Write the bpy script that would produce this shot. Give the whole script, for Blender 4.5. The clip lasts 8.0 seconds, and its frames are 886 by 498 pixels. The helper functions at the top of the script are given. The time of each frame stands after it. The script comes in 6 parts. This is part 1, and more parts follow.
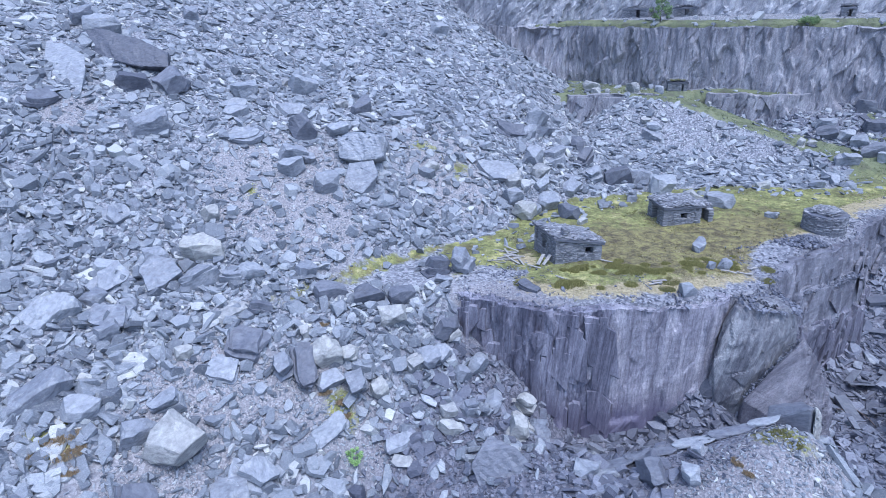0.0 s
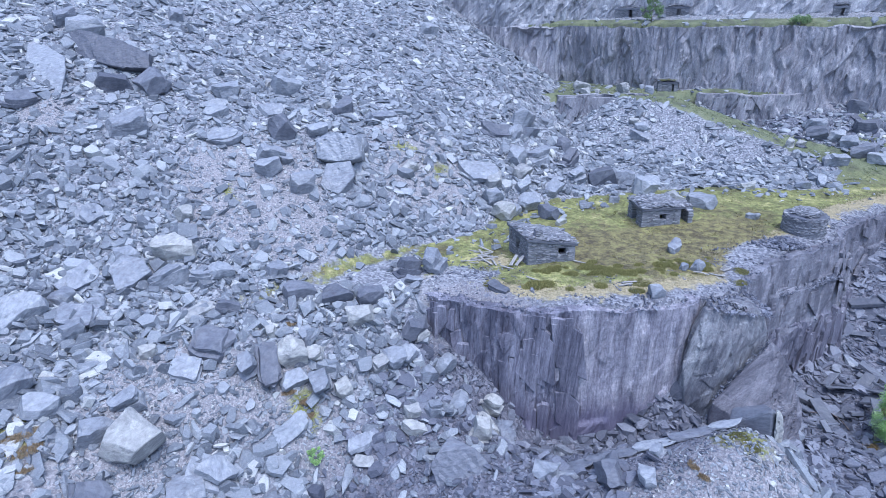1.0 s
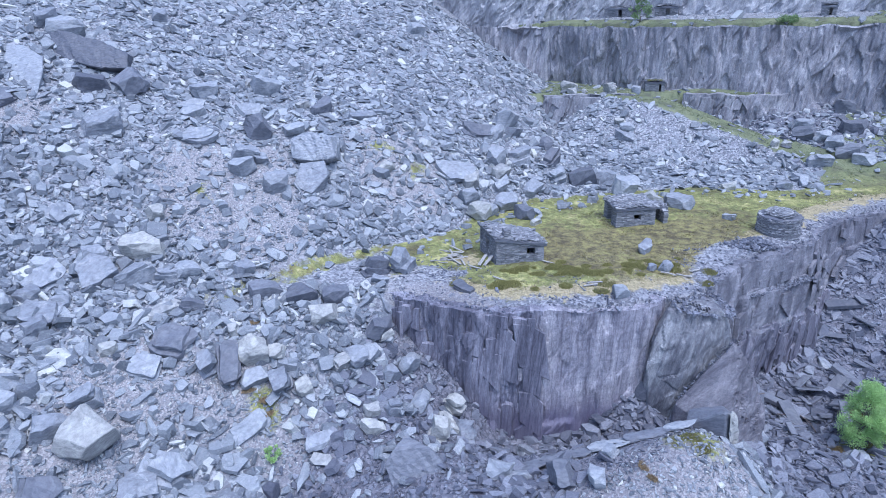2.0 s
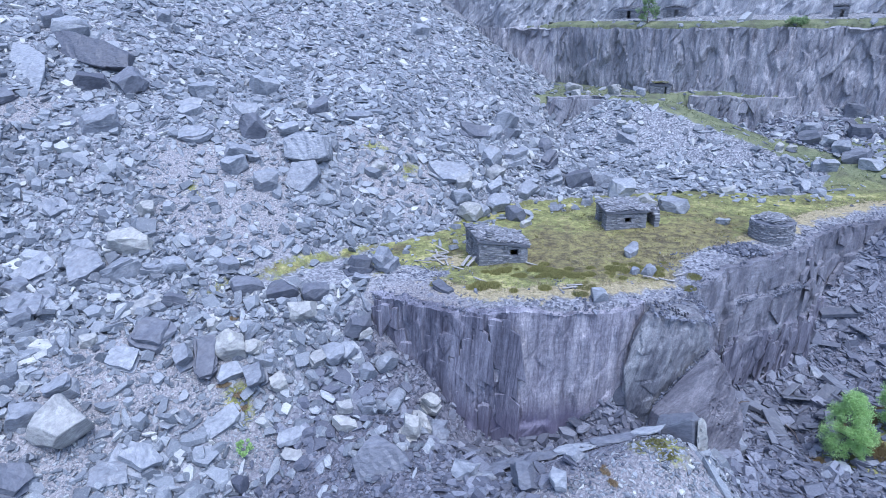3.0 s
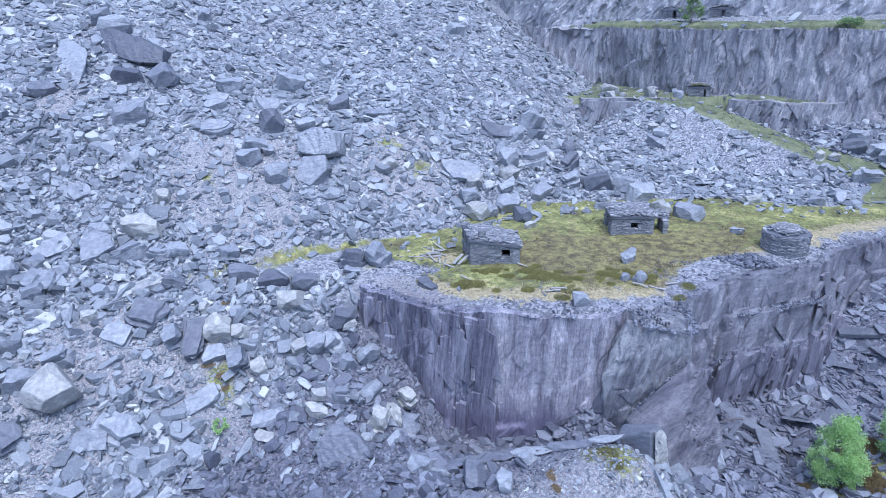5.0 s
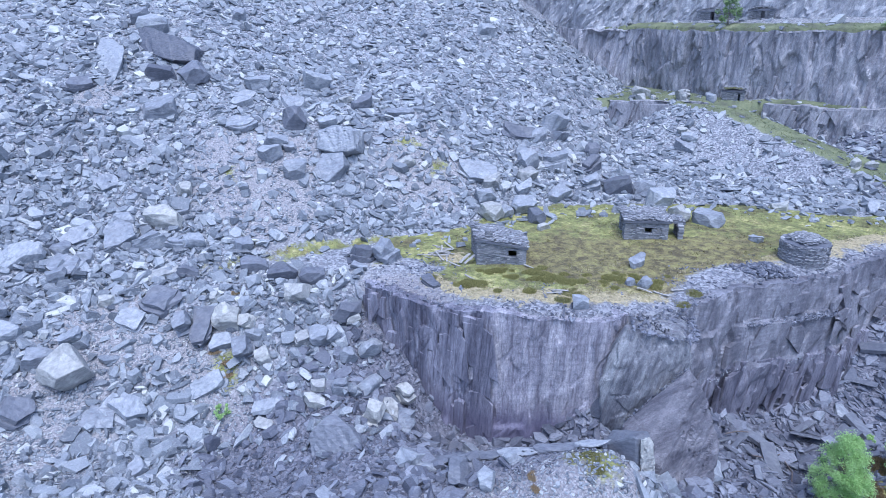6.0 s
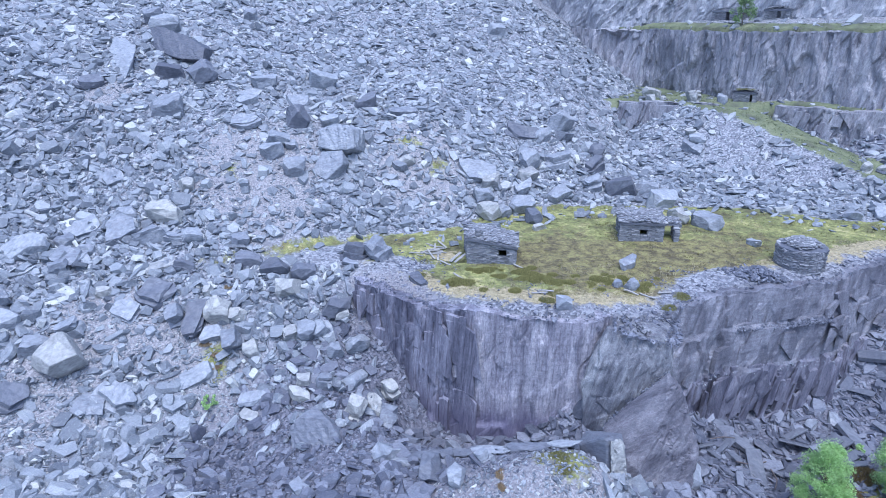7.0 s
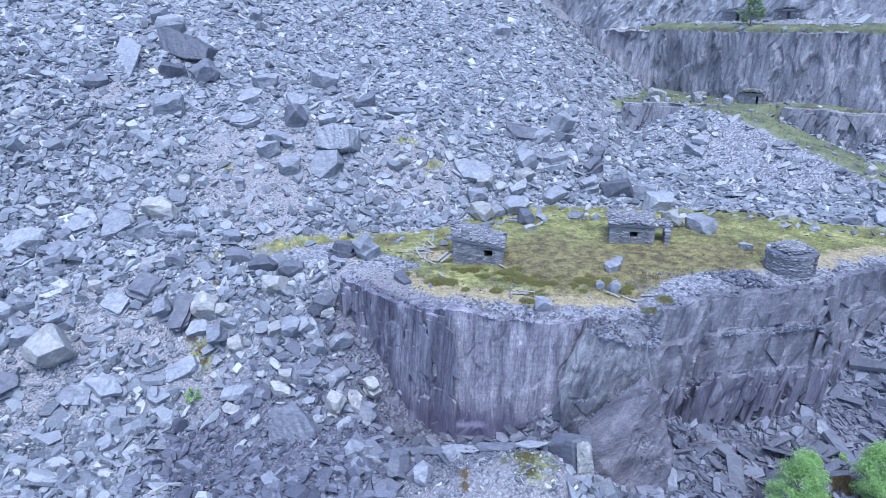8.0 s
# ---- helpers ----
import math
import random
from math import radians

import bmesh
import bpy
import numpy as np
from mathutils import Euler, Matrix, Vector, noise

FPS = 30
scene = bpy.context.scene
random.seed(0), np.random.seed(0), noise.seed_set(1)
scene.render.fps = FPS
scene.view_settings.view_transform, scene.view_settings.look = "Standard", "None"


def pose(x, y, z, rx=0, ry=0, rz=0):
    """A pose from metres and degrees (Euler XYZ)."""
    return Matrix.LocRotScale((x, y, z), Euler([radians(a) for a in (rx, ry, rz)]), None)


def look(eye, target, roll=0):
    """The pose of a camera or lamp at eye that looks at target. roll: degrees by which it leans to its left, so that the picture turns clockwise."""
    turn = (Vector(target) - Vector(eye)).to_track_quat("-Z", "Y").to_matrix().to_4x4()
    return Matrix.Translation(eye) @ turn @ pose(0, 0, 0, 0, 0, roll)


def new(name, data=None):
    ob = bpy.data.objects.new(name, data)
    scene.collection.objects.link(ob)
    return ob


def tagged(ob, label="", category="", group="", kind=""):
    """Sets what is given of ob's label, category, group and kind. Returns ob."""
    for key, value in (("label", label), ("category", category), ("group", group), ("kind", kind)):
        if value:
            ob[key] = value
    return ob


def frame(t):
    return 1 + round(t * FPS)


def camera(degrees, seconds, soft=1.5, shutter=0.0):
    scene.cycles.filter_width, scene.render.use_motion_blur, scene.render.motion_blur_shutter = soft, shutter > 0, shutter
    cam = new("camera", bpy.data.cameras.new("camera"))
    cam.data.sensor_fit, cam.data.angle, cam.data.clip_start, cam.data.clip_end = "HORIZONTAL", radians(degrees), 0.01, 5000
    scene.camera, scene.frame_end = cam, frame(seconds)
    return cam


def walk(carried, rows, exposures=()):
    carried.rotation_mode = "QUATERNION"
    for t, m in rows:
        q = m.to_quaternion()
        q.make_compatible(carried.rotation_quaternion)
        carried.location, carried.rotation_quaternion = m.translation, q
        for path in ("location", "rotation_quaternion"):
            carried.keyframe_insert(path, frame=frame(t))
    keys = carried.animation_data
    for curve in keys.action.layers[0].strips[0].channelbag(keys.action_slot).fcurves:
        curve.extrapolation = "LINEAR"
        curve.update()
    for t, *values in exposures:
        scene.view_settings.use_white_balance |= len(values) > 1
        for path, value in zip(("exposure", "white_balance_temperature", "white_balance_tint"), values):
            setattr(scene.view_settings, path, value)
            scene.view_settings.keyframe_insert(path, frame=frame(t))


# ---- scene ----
cam = camera(71.5, 8.0, 0.3)
PATH = [
    (0, (0.452, 0.015, 0.045), (0.415, 1.872, -0.695), -1.4),
    (0.5, (1.576, 0.048, 0.052), (1.519, 1.905, -0.688), -1.5),
    (1, (2.811, 0.049, 0.019), (2.742, 1.906, -0.72), -1.6),
    (1.5, (3.997, 0.047, -0.004), (3.918, 1.903, -0.743), -1.6),
    (2, (5.32, 0.055, -0.055), (5.224, 1.912, -0.793), -1.7),
    (3.3, (8.588, 0.101, -0.107), (8.383, 1.951, -0.84), -1.6),
    (3.5, (9.066, 0.122, -0.118), (8.837, 1.969, -0.851), -1.6),
    (4, (10.326, 0.185, -0.148), (10.034, 2.024, -0.879), -1.5),
    (5.3, (13.393, 0.431, -0.22), (12.965, 2.244, -0.948), -1.5),
    (5.5, (13.879, 0.466, -0.233), (13.421, 2.273, -0.959), -1.4),
    (6, (15.111, 0.628, -0.246), (14.579, 2.414, -0.971), -1.4),
    (6.5, (16.264, 0.818, -0.264), (15.683, 2.589, -0.988), -1.4),
    (7, (17.416, 1.068, -0.28), (16.8, 2.828, -1.004), -1.4),
    (7.5, (18.492, 1.348, -0.295), (17.842, 3.095, -1.018), -1.4),
    (8, (19.639, 1.698, -0.304), (18.955, 3.433, -1.026), -1.4),
]
EXPOSURES = [(0.0, 0.91, 5200, 12), (3.5, 0.96, 5190, 12), (8.0, 1.0, 5150, 12)]
walk(cam, [(t, look(eye, target, roll)) for t, eye, target, roll in PATH], EXPOSURES)

# ---- light: a bright overcast sky ----
SUN_EL, SUN_AZ = 69.0, 153.0
world = bpy.data.worlds.new("overcast_sky")
scene.world = world
world.use_nodes = True
wn = world.node_tree.nodes
sky = wn.new("ShaderNodeTexSky")
sky.sky_type, sky.sun_disc = "NISHITA", False
sky.sun_elevation, sky.sun_rotation = radians(SUN_EL), radians(SUN_AZ)
sky.dust_density, sky.ozone_density = 3.0, 1.5
wn["Background"].inputs["Strength"].default_value = 0.15
world.node_tree.links.new(sky.outputs[0], wn["Background"].inputs["Color"])
sun_data = bpy.data.lights.new("sun", "SUN")
sun_data.energy, sun_data.angle, sun_data.color = 1.2, radians(30), (1.0, 0.97, 0.93)
sun = new("sun", sun_data)
sun.matrix_world = look((15, -30, 88), (0, 0, 0))


# ---- materials ----
def nodes(name):
    m = bpy.data.materials.new(name)
    m.use_nodes = True
    t = m.node_tree
    return m, t, t.nodes["Principled BSDF"]


def nd(t, kind, **sets):
    n = t.nodes.new(kind)
    for key, value in sets.items():
        n.inputs[key.replace("_", " ")].default_value = value
    return n


def ramp(t, fac, stops):
    r = t.nodes.new("ShaderNodeValToRGB")
    e = r.color_ramp.elements
    while len(e) < len(stops):
        e.new(0.5)
    for el, (p, c) in zip(e, stops):
        el.position, el.color = p, (*c, 1)
    t.links.new(fac, r.inputs[0])
    return r.outputs[0]


def mix(t, fac, a, b, how="MIX"):
    n = t.nodes.new("ShaderNodeMix")
    n.data_type, n.blend_type = "RGBA", how
    for v, i in ((fac, 0), (a, 6), (b, 7)):
        if isinstance(v, (int, float)):
            n.inputs[i].default_value = v
        elif isinstance(v, tuple):
            n.inputs[i].default_value = (*v, 1)
        else:
            t.links.new(v, n.inputs[i])
    return n.outputs[2]


def coords(t, scale=(1, 1, 1), turn=(0, 0, 0), kind="Object"):
    """Texture coordinates, turned first and then stretched."""
    out = t.nodes.new("ShaderNodeTexCoord").outputs[kind]
    for key, value in (("Rotation", [radians(a) for a in turn]), ("Scale", scale)):
        m = t.nodes.new("ShaderNodeMapping")
        m.inputs[key].default_value = value
        t.links.new(out, m.inputs[0])
        out = m.outputs[0]
    return out


def noisy(t, vec, scale, detail=4.0, rough=0.55, out=0):
    n = nd(t, "ShaderNodeTexNoise", Scale=scale, Detail=detail, Roughness=rough)
    t.links.new(vec, n.inputs["Vector"])
    return n.outputs[out]


def bump(t, p, height, strength, distance):
    b = nd(t, "ShaderNodeBump", Strength=strength, Distance=distance)
    t.links.new(height, b.inputs["Height"])
    t.links.new(b.outputs[0], p.inputs["Normal"])


def rock_material(name, stops, random_from="island", grain=9.0, lichen=0.25, rough=0.6, bed=3.5, speck=6.5):
    """Slate: each block its own grey, with a cleavage grain, pale lichen blotches and dust."""
    m, t, p = nodes(name)
    if random_from == "island":
        rnd = t.nodes.new("ShaderNodeNewGeometry").outputs["Random Per Island"]
    else:
        rnd = t.nodes.new("ShaderNodeObjectInfo").outputs["Random"]
    base = ramp(t, rnd, stops)
    v = coords(t)
    g = noisy(t, coords(t, (1, 1, bed), (25, 10, 0)), grain, 6, 0.65)
    base = mix(t, 0.65, base, ramp(t, g, ((0.3, (0.45, 0.45, 0.47)), (0.5, (0.95, 0.95, 0.95)), (0.7, (1.3, 1.3, 1.28)))), "MULTIPLY")
    blotch = noisy(t, coords(t, (1, 1, 3.0), (20, 15, 0)), 1.3, 8, 0.75)
    base = mix(t, 0.4, base, ramp(t, blotch, ((0.36, (0.66, 0.65, 0.72)), (0.64, (1.2, 1.2, 1.16)))), "MULTIPLY")
    spots = ramp(t, noisy(t, v, speck, 7, 0.7), ((0.53, (0, 0, 0)), (0.66, (1, 1, 1))))
    sc = t.nodes.new("ShaderNodeMath")
    sc.operation = "MULTIPLY"
    t.links.new(spots, sc.inputs[0])
    sc.inputs[1].default_value = lichen
    base = mix(t, sc.outputs[0], base, (0.56, 0.56, 0.53))
    t.links.new(base, p.inputs["Base Color"])
    p.inputs["Roughness"].default_value = rough
    bump(t, p, g, 0.65, 0.05)
    return m


SLATE_STOPS = ((0.0, (0.112, 0.124, 0.146)), (0.30, (0.180, 0.197, 0.224)), (0.72, (0.268, 0.287, 0.314)), (0.93, (0.365, 0.382, 0.398)), (1.0, (0.51, 0.51, 0.475)))
DARK_STOPS = ((0.0, (0.09, 0.096, 0.12)), (1.0, (0.165, 0.174, 0.203)))
PALE_STOPS = ((0.0, (0.27, 0.273, 0.272)), (1.0, (0.37, 0.368, 0.345)))
slate = rock_material("slate_rubble", SLATE_STOPS, "island", 13.0, 0.25)
slate_own = rock_material("loose_slate_block", SLATE_STOPS, "object", 5.0, 0.25, 0.6, 5.0, 4.0)
slate_fresh = rock_material("fresh_slate_rubble", ((0.0, (0.075, 0.08, 0.107)), (0.5, (0.128, 0.135, 0.17)), (1.0, (0.225, 0.235, 0.275))), "island", 9.0, 0.08)
slate_big = rock_material("slate_boulder", ((0.0, (0.183, 0.196, 0.226)), (1.0, (0.30, 0.316, 0.342))), "object", 3.4, 0.3, 0.6, 2.6, 2.2)
slate_dark = rock_material("dark_slate_boulder", DARK_STOPS, "object", 3.4, 0.07, 0.6, 2.6, 2.2)
slate_pale = rock_material("pale_lichened_boulder", PALE_STOPS, "object", 3.4, 0.45, 0.6, 2.6, 2.6)
slate_stone = rock_material("slate_walling", ((0.0, (0.15, 0.155, 0.175)), (0.7, (0.25, 0.255, 0.275)), (1.0, (0.40, 0.40, 0.41))), "island", 12.0, 0.12)


def ground_material():
    m, t, p = nodes("gravel_and_turf")
    v = coords(t)
    big = noisy(t, v, 0.16, 5, 0.6)
    fine = noisy(t, v, 5.0, 6, 0.7)
    vor = nd(t, "ShaderNodeTexVoronoi", Scale=7.0)
    t.links.new(v, vor.inputs["Vector"])
    chips = ramp(t, vor.outputs["Color"], ((0.1, (0.09, 0.094, 0.112)), (0.5, (0.205, 0.21, 0.235)), (0.9, (0.36, 0.365, 0.38))))
    silt = ramp(t, fine, ((0.3, (0.19, 0.177, 0.178)), (0.7, (0.335, 0.308, 0.302))))
    grit = nd(t, "ShaderNodeTexVoronoi", Scale=15.0)
    t.links.new(v, grit.inputs["Vector"])
    silt = mix(t, 0.6, silt, ramp(t, grit.outputs["Color"], ((0.15, (0.10, 0.10, 0.118)), (0.5, (0.215, 0.212, 0.228)), (0.85, (0.42, 0.41, 0.415)))))
    soil = t.nodes.new("ShaderNodeAttribute")
    soil.attribute_name = "silt"
    some = t.nodes.new("ShaderNodeMath")
    some.operation = "MULTIPLY_ADD"
    t.links.new(big, some.inputs[0])
    some.inputs[1].default_value = 0.9
    t.links.new(soil.outputs["Fac"], some.inputs[2])
    sel = ramp(t, some.outputs[0], ((0.5, (0, 0, 0)), (1.2, (0.9, 0.9, 0.9))))
    gravel = mix(t, sel, chips, silt)
    turf = ramp(t, noisy(t, v, 0.55, 9, 0.78), ((0.38, (0.092, 0.079, 0.038)), (0.44, (0.138, 0.134, 0.051)), (0.49, (0.168, 0.178, 0.06)), (0.55, (0.248, 0.252, 0.085)), (0.63, (0.42, 0.38, 0.175))))
    turf = mix(t, 0.75, turf, ramp(t, noisy(t, v, 2.4, 9, 0.82), ((0.38, (0.35, 0.36, 0.33)), (0.52, (1, 1, 1)), (0.64, (1.45, 1.4, 1.3)))), "MULTIPLY")
    att = t.nodes.new("ShaderNodeAttribute")
    att.attribute_name = "turf"
    dry_att = t.nodes.new("ShaderNodeAttribute")
    dry_att.attribute_name = "dry"
    both = t.nodes.new("ShaderNodeMath")
    both.operation = "ADD"
    t.links.new(dry_att.outputs["Fac"], both.inputs[0])
    t.links.new(noisy(t, v, 1.1, 7, 0.7), both.inputs[1])
    dry = ramp(t, both.outputs[0], ((0.93, (0, 0, 0)), (1.15, (0.9, 0.9, 0.9))))
    turf = mix(t, dry, turf, ramp(t, fine, ((0.36, (0.20, 0.165, 0.10)), (0.64, (0.44, 0.375, 0.23)))))
    heath = t.nodes.new("ShaderNodeAttribute")
    heath.attribute_name = "heath"
    patch = t.nodes.new("ShaderNodeMath")
    patch.operation = "MULTIPLY_ADD"
    t.links.new(noisy(t, v, 0.75, 9, 0.8), patch.inputs[0])
    patch.inputs[1].default_value = 2.4
    t.links.new(heath.outputs["Fac"], patch.inputs[2])
    turf = mix(t, ramp(t, mapped(t, patch.outputs[0], 0.5, 2.5), ((0.44, (0, 0, 0)), (0.56, (0.95, 0.95, 0.95)))), turf, ramp(t, noisy(t, v, 1.6, 9, 0.8), ((0.41, (0.062, 0.050, 0.029)), (0.5, (0.148, 0.124, 0.055)), (0.59, (0.24, 0.222, 0.082)))))
    # Far turf is mixed to a duller olive that stands in for haze.
    haze_tint = t.nodes.new("ShaderNodeAttribute")
    haze_tint.attribute_name = "haze_tint"
    turf = mix(t, haze_tint.outputs["Fac"], turf, ramp(t, noisy(t, v, 0.5, 8, 0.7), ((0.36, (0.09, 0.095, 0.065)), (0.5, (0.13, 0.15, 0.08)), (0.66, (0.20, 0.21, 0.12)))))
    fresh_shade_att = t.nodes.new("ShaderNodeAttribute")
    fresh_shade_att.attribute_name = "fresh_shade"
    gravel = mix(t, fresh_shade_att.outputs["Fac"], gravel, mix(t, 1.0, gravel, (0.55, 0.54, 0.60), "MULTIPLY"))
    edge = t.nodes.new("ShaderNodeMath")
    edge.operation = "ADD"
    t.links.new(att.outputs["Fac"], edge.inputs[0])
    wob = ramp(t, noisy(t, v, 0.9, 8, 0.7), ((0.2, (0, 0, 0)), (0.8, (0.9, 0.9, 0.9))))
    t.links.new(wob, edge.inputs[1])
    mask = ramp(t, edge.outputs[0], ((0.80, (0, 0, 0)), (0.98, (1, 1, 1))))
    t.links.new(mix(t, mask, gravel, turf), p.inputs["Base Color"])
    p.inputs["Roughness"].default_value = 0.85
    bump(t, p, vor.outputs["Distance"], 0.6, 0.08)
    return m


def cliff_material(name, lean, stops, streak=1.0, drilled=0.0, foot_tint=0.0, comb=0.35, grooves=0.0):
    """Split slate: streaks down the cleavage, rust and pale water stains, fine fracture; comb: how short the fine grain is."""
    m, t, p = nodes(name)
    v = coords(t)
    s = coords(t, (1.0, 1.0, 0.09), (0, lean, 0))
    streaks = noisy(t, s, 1.3, 7, 0.64)
    fine = noisy(t, coords(t, (1, 1, comb), (0, lean, 0)), 7.0, 9, 0.74)
    stipple = noisy(t, v, 16.0, 5, 0.7)
    patch = noisy(t, v, 0.35, 7, 0.62)
    base = ramp(t, patch, stops)
    base = mix(t, 0.85 * streak, base, ramp(t, streaks, ((0.36, (0.36, 0.35, 0.42)), (0.50, (0.86, 0.85, 0.89)), (0.64, (1.4, 1.38, 1.36)))), "MULTIPLY")
    base = mix(t, 0.6, base, ramp(t, fine, ((0.34, (0.45, 0.45, 0.48)), (0.5, (0.97, 0.97, 0.97)), (0.66, (1.4, 1.4, 1.38)))), "MULTIPLY")
    base = mix(t, 0.45, base, ramp(t, stipple, ((0.36, (0.55, 0.55, 0.57)), (0.64, (1.4, 1.4, 1.38)))), "MULTIPLY")
    rust = ramp(t, noisy(t, s, 0.8, 6, 0.6), ((0.60, (0, 0, 0)), (0.75, (0.3, 0.3, 0.3))))
    base = mix(t, rust, base, (0.17, 0.13, 0.14))
    pale = ramp(t, noisy(t, s, 3.3, 6, 0.7), ((0.66, (0, 0, 0)), (0.74, (0.4, 0.4, 0.4))))
    base = mix(t, pale, base, (0.45, 0.45, 0.46))
    if grooves:
        cuts = noisy(t, coords(t, (1.0, 1.0, 0.035), (0, lean, 0)), 7.5, 5, 0.7)
        base = mix(t, grooves, base, ramp(t, cuts, ((0.38, (0.28, 0.26, 0.34)), (0.46, (0.9, 0.89, 0.92)), (0.58, (1.0, 1.0, 1.0)), (0.68, (1.45, 1.43, 1.42)))), "MULTIPLY")
    if drilled:
        lines = noisy(t, coords(t, (0.10, 0.10, 1.0), (0, 5, 0)), 5.0, 6, 0.72)
        base = mix(t, drilled, base, ramp(t, lines, ((0.38, (0.45, 0.45, 0.49)), (0.5, (0.95, 0.95, 0.95)), (0.62, (1.5, 1.48, 1.46)))), "MULTIPLY")
    # Purple tint below an uneven height, strongest at the foot of the face.
    if foot_tint:
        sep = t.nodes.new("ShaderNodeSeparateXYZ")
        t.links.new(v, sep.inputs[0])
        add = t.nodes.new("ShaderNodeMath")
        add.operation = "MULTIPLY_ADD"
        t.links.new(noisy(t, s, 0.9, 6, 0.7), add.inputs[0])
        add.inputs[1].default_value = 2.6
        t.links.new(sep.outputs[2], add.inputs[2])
        band = ramp(t, mapped(t, add.outputs[0], -21.1, -19.7), ((0.0, (foot_tint, foot_tint, foot_tint)), (1.0, (0, 0, 0))))
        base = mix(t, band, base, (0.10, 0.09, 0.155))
    t.links.new(base, p.inputs["Base Color"])
    p.inputs["Roughness"].default_value = 0.55
    bump(t, p, fine, 0.7, 0.10)
    return m


def mapped(t, value, lo, hi):
    n = nd(t, "ShaderNodeMapRange", From_Min=lo, From_Max=hi)
    t.links.new(value, n.inputs["Value"])
    return n.outputs[0]


ground_mat = ground_material()
buttress_mat = cliff_material("grey_green_slate", -14, ((0.35, (0.175, 0.18, 0.192)), (0.65, (0.26, 0.265, 0.27))), 1.0, 0.0, 0.0, 0.3, 0.45)
slab_mat = cliff_material("dusty_slate_slab", -48, ((0.35, (0.13, 0.127, 0.145)), (0.65, (0.195, 0.19, 0.207))), 1.0, 0.0, 0.0, 0.5, 0.3)
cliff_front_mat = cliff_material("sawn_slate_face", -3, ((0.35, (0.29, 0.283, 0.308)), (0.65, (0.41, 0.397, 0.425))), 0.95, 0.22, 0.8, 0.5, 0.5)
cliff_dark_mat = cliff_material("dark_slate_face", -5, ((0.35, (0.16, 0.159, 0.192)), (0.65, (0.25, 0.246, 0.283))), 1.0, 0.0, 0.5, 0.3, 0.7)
cliff_right_mat = cliff_material("riven_slate_face", -16, ((0.35, (0.12, 0.119, 0.147)), (0.65, (0.205, 0.20, 0.235))), 1.1, 0.0, 0.0, 0.12)
cliff_ledge_mat = cliff_material("bedded_slate_face", -8, ((0.35, (0.14, 0.14, 0.163)), (0.65, (0.215, 0.215, 0.24))), 0.7, 0.35, 0.0, 0.7)
cliff_back_mat = cliff_material("weathered_slate_face", -4, ((0.35, (0.205, 0.206, 0.224)), (0.65, (0.345, 0.342, 0.358))), 0.6, 0.0, 0.0, 0.5, 0.4)
# Pale slate of the upper wall, lightened further for haze in its colour.
cliff_hazed_mat = cliff_material("hazed_pale_slate_face", -12, ((0.35, (0.285, 0.29, 0.31)), (0.65, (0.42, 0.42, 0.435))), 0.5)


def plain(name, a, b, scale=8.0, rough=0.8, stretch=(1, 1, 1), relief=0.3):
    m, t, p = nodes(name)
    n = noisy(t, coords(t, stretch), scale, 6, 0.65)
    base = ramp(t, n, ((0.3, a), (0.7, b)))
    t.links.new(base, p.inputs["Base Color"])
    p.inputs["Roughness"].default_value = rough
    bump(t, p, n, relief, 0.02)
    return m


def leafy(name, dark, light, through_light=0.25, patch=0.0):
    """Leaves or blades: each its own shade; patch: how far the shade follows broad patches instead."""
    m, t, p = nodes(name)
    rnd = t.nodes.new("ShaderNodeNewGeometry").outputs["Random Per Island"]
    if patch:
        n = mapped(t, noisy(t, coords(t), 0.55, 9, 0.74), 0.39, 0.67)
        rnd = mix(t, patch, rnd, n)
    mid = tuple((a + b) / 2 for a, b in zip(dark, light))
    base = ramp(t, rnd, ((0.0, dark), (0.5, mid), (1.0, light)))
    t.links.new(base, p.inputs["Base Color"])
    p.inputs["Roughness"].default_value = 0.8
    p.inputs["Specular IOR Level"].default_value = 0.15
    tr = t.nodes.new("ShaderNodeBsdfTranslucent")
    t.links.new(base, tr.inputs[0])
    mx = t.nodes.new("ShaderNodeMixShader")
    mx.inputs[0].default_value = through_light
    t.links.new(p.outputs[0], mx.inputs[1])
    t.links.new(tr.outputs[0], mx.inputs[2])
    t.links.new(mx.outputs[0], t.nodes["Material Output"].inputs[0])
    return m


wood = plain("bleached_timber", (0.20, 0.19, 0.18), (0.40, 0.385, 0.36), 14, 0.8, (0.2, 1, 1))
bark = plain("grey_bark", (0.10, 0.09, 0.08), (0.22, 0.20, 0.18), 10, 0.9)
rust_mat = plain("rusted_iron", (0.085, 0.07, 0.068), (0.15, 0.12, 0.11), 12, 0.8)
leaf_mat = leafy("birch_leaf", (0.34, 0.50, 0.19), (0.58, 0.76, 0.37), 0.6)
bush_mat = leafy("bush_leaf", (0.20, 0.29, 0.14), (0.34, 0.45, 0.24), 0.5)
blade_mat = leafy("turf_blade", (0.11, 0.105, 0.047), (0.34, 0.335, 0.13), 0.25, 0.6)
# Blades at the back, their colour dulled to imitate distance haze.
hazed_blade_mat = leafy("olive_blade", (0.085, 0.10, 0.055), (0.20, 0.225, 0.115), 0.25)
straw_mat = leafy("straw_blade", (0.33, 0.295, 0.185), (0.56, 0.50, 0.34), 0.25)
heather_mat = leafy("heather_sprig", (0.065, 0.056, 0.03), (0.25, 0.225, 0.088), 0.15, 0.7)
tussock_mat = leafy("tussock_sprig", (0.19, 0.18, 0.075), (0.40, 0.385, 0.15), 0.3)
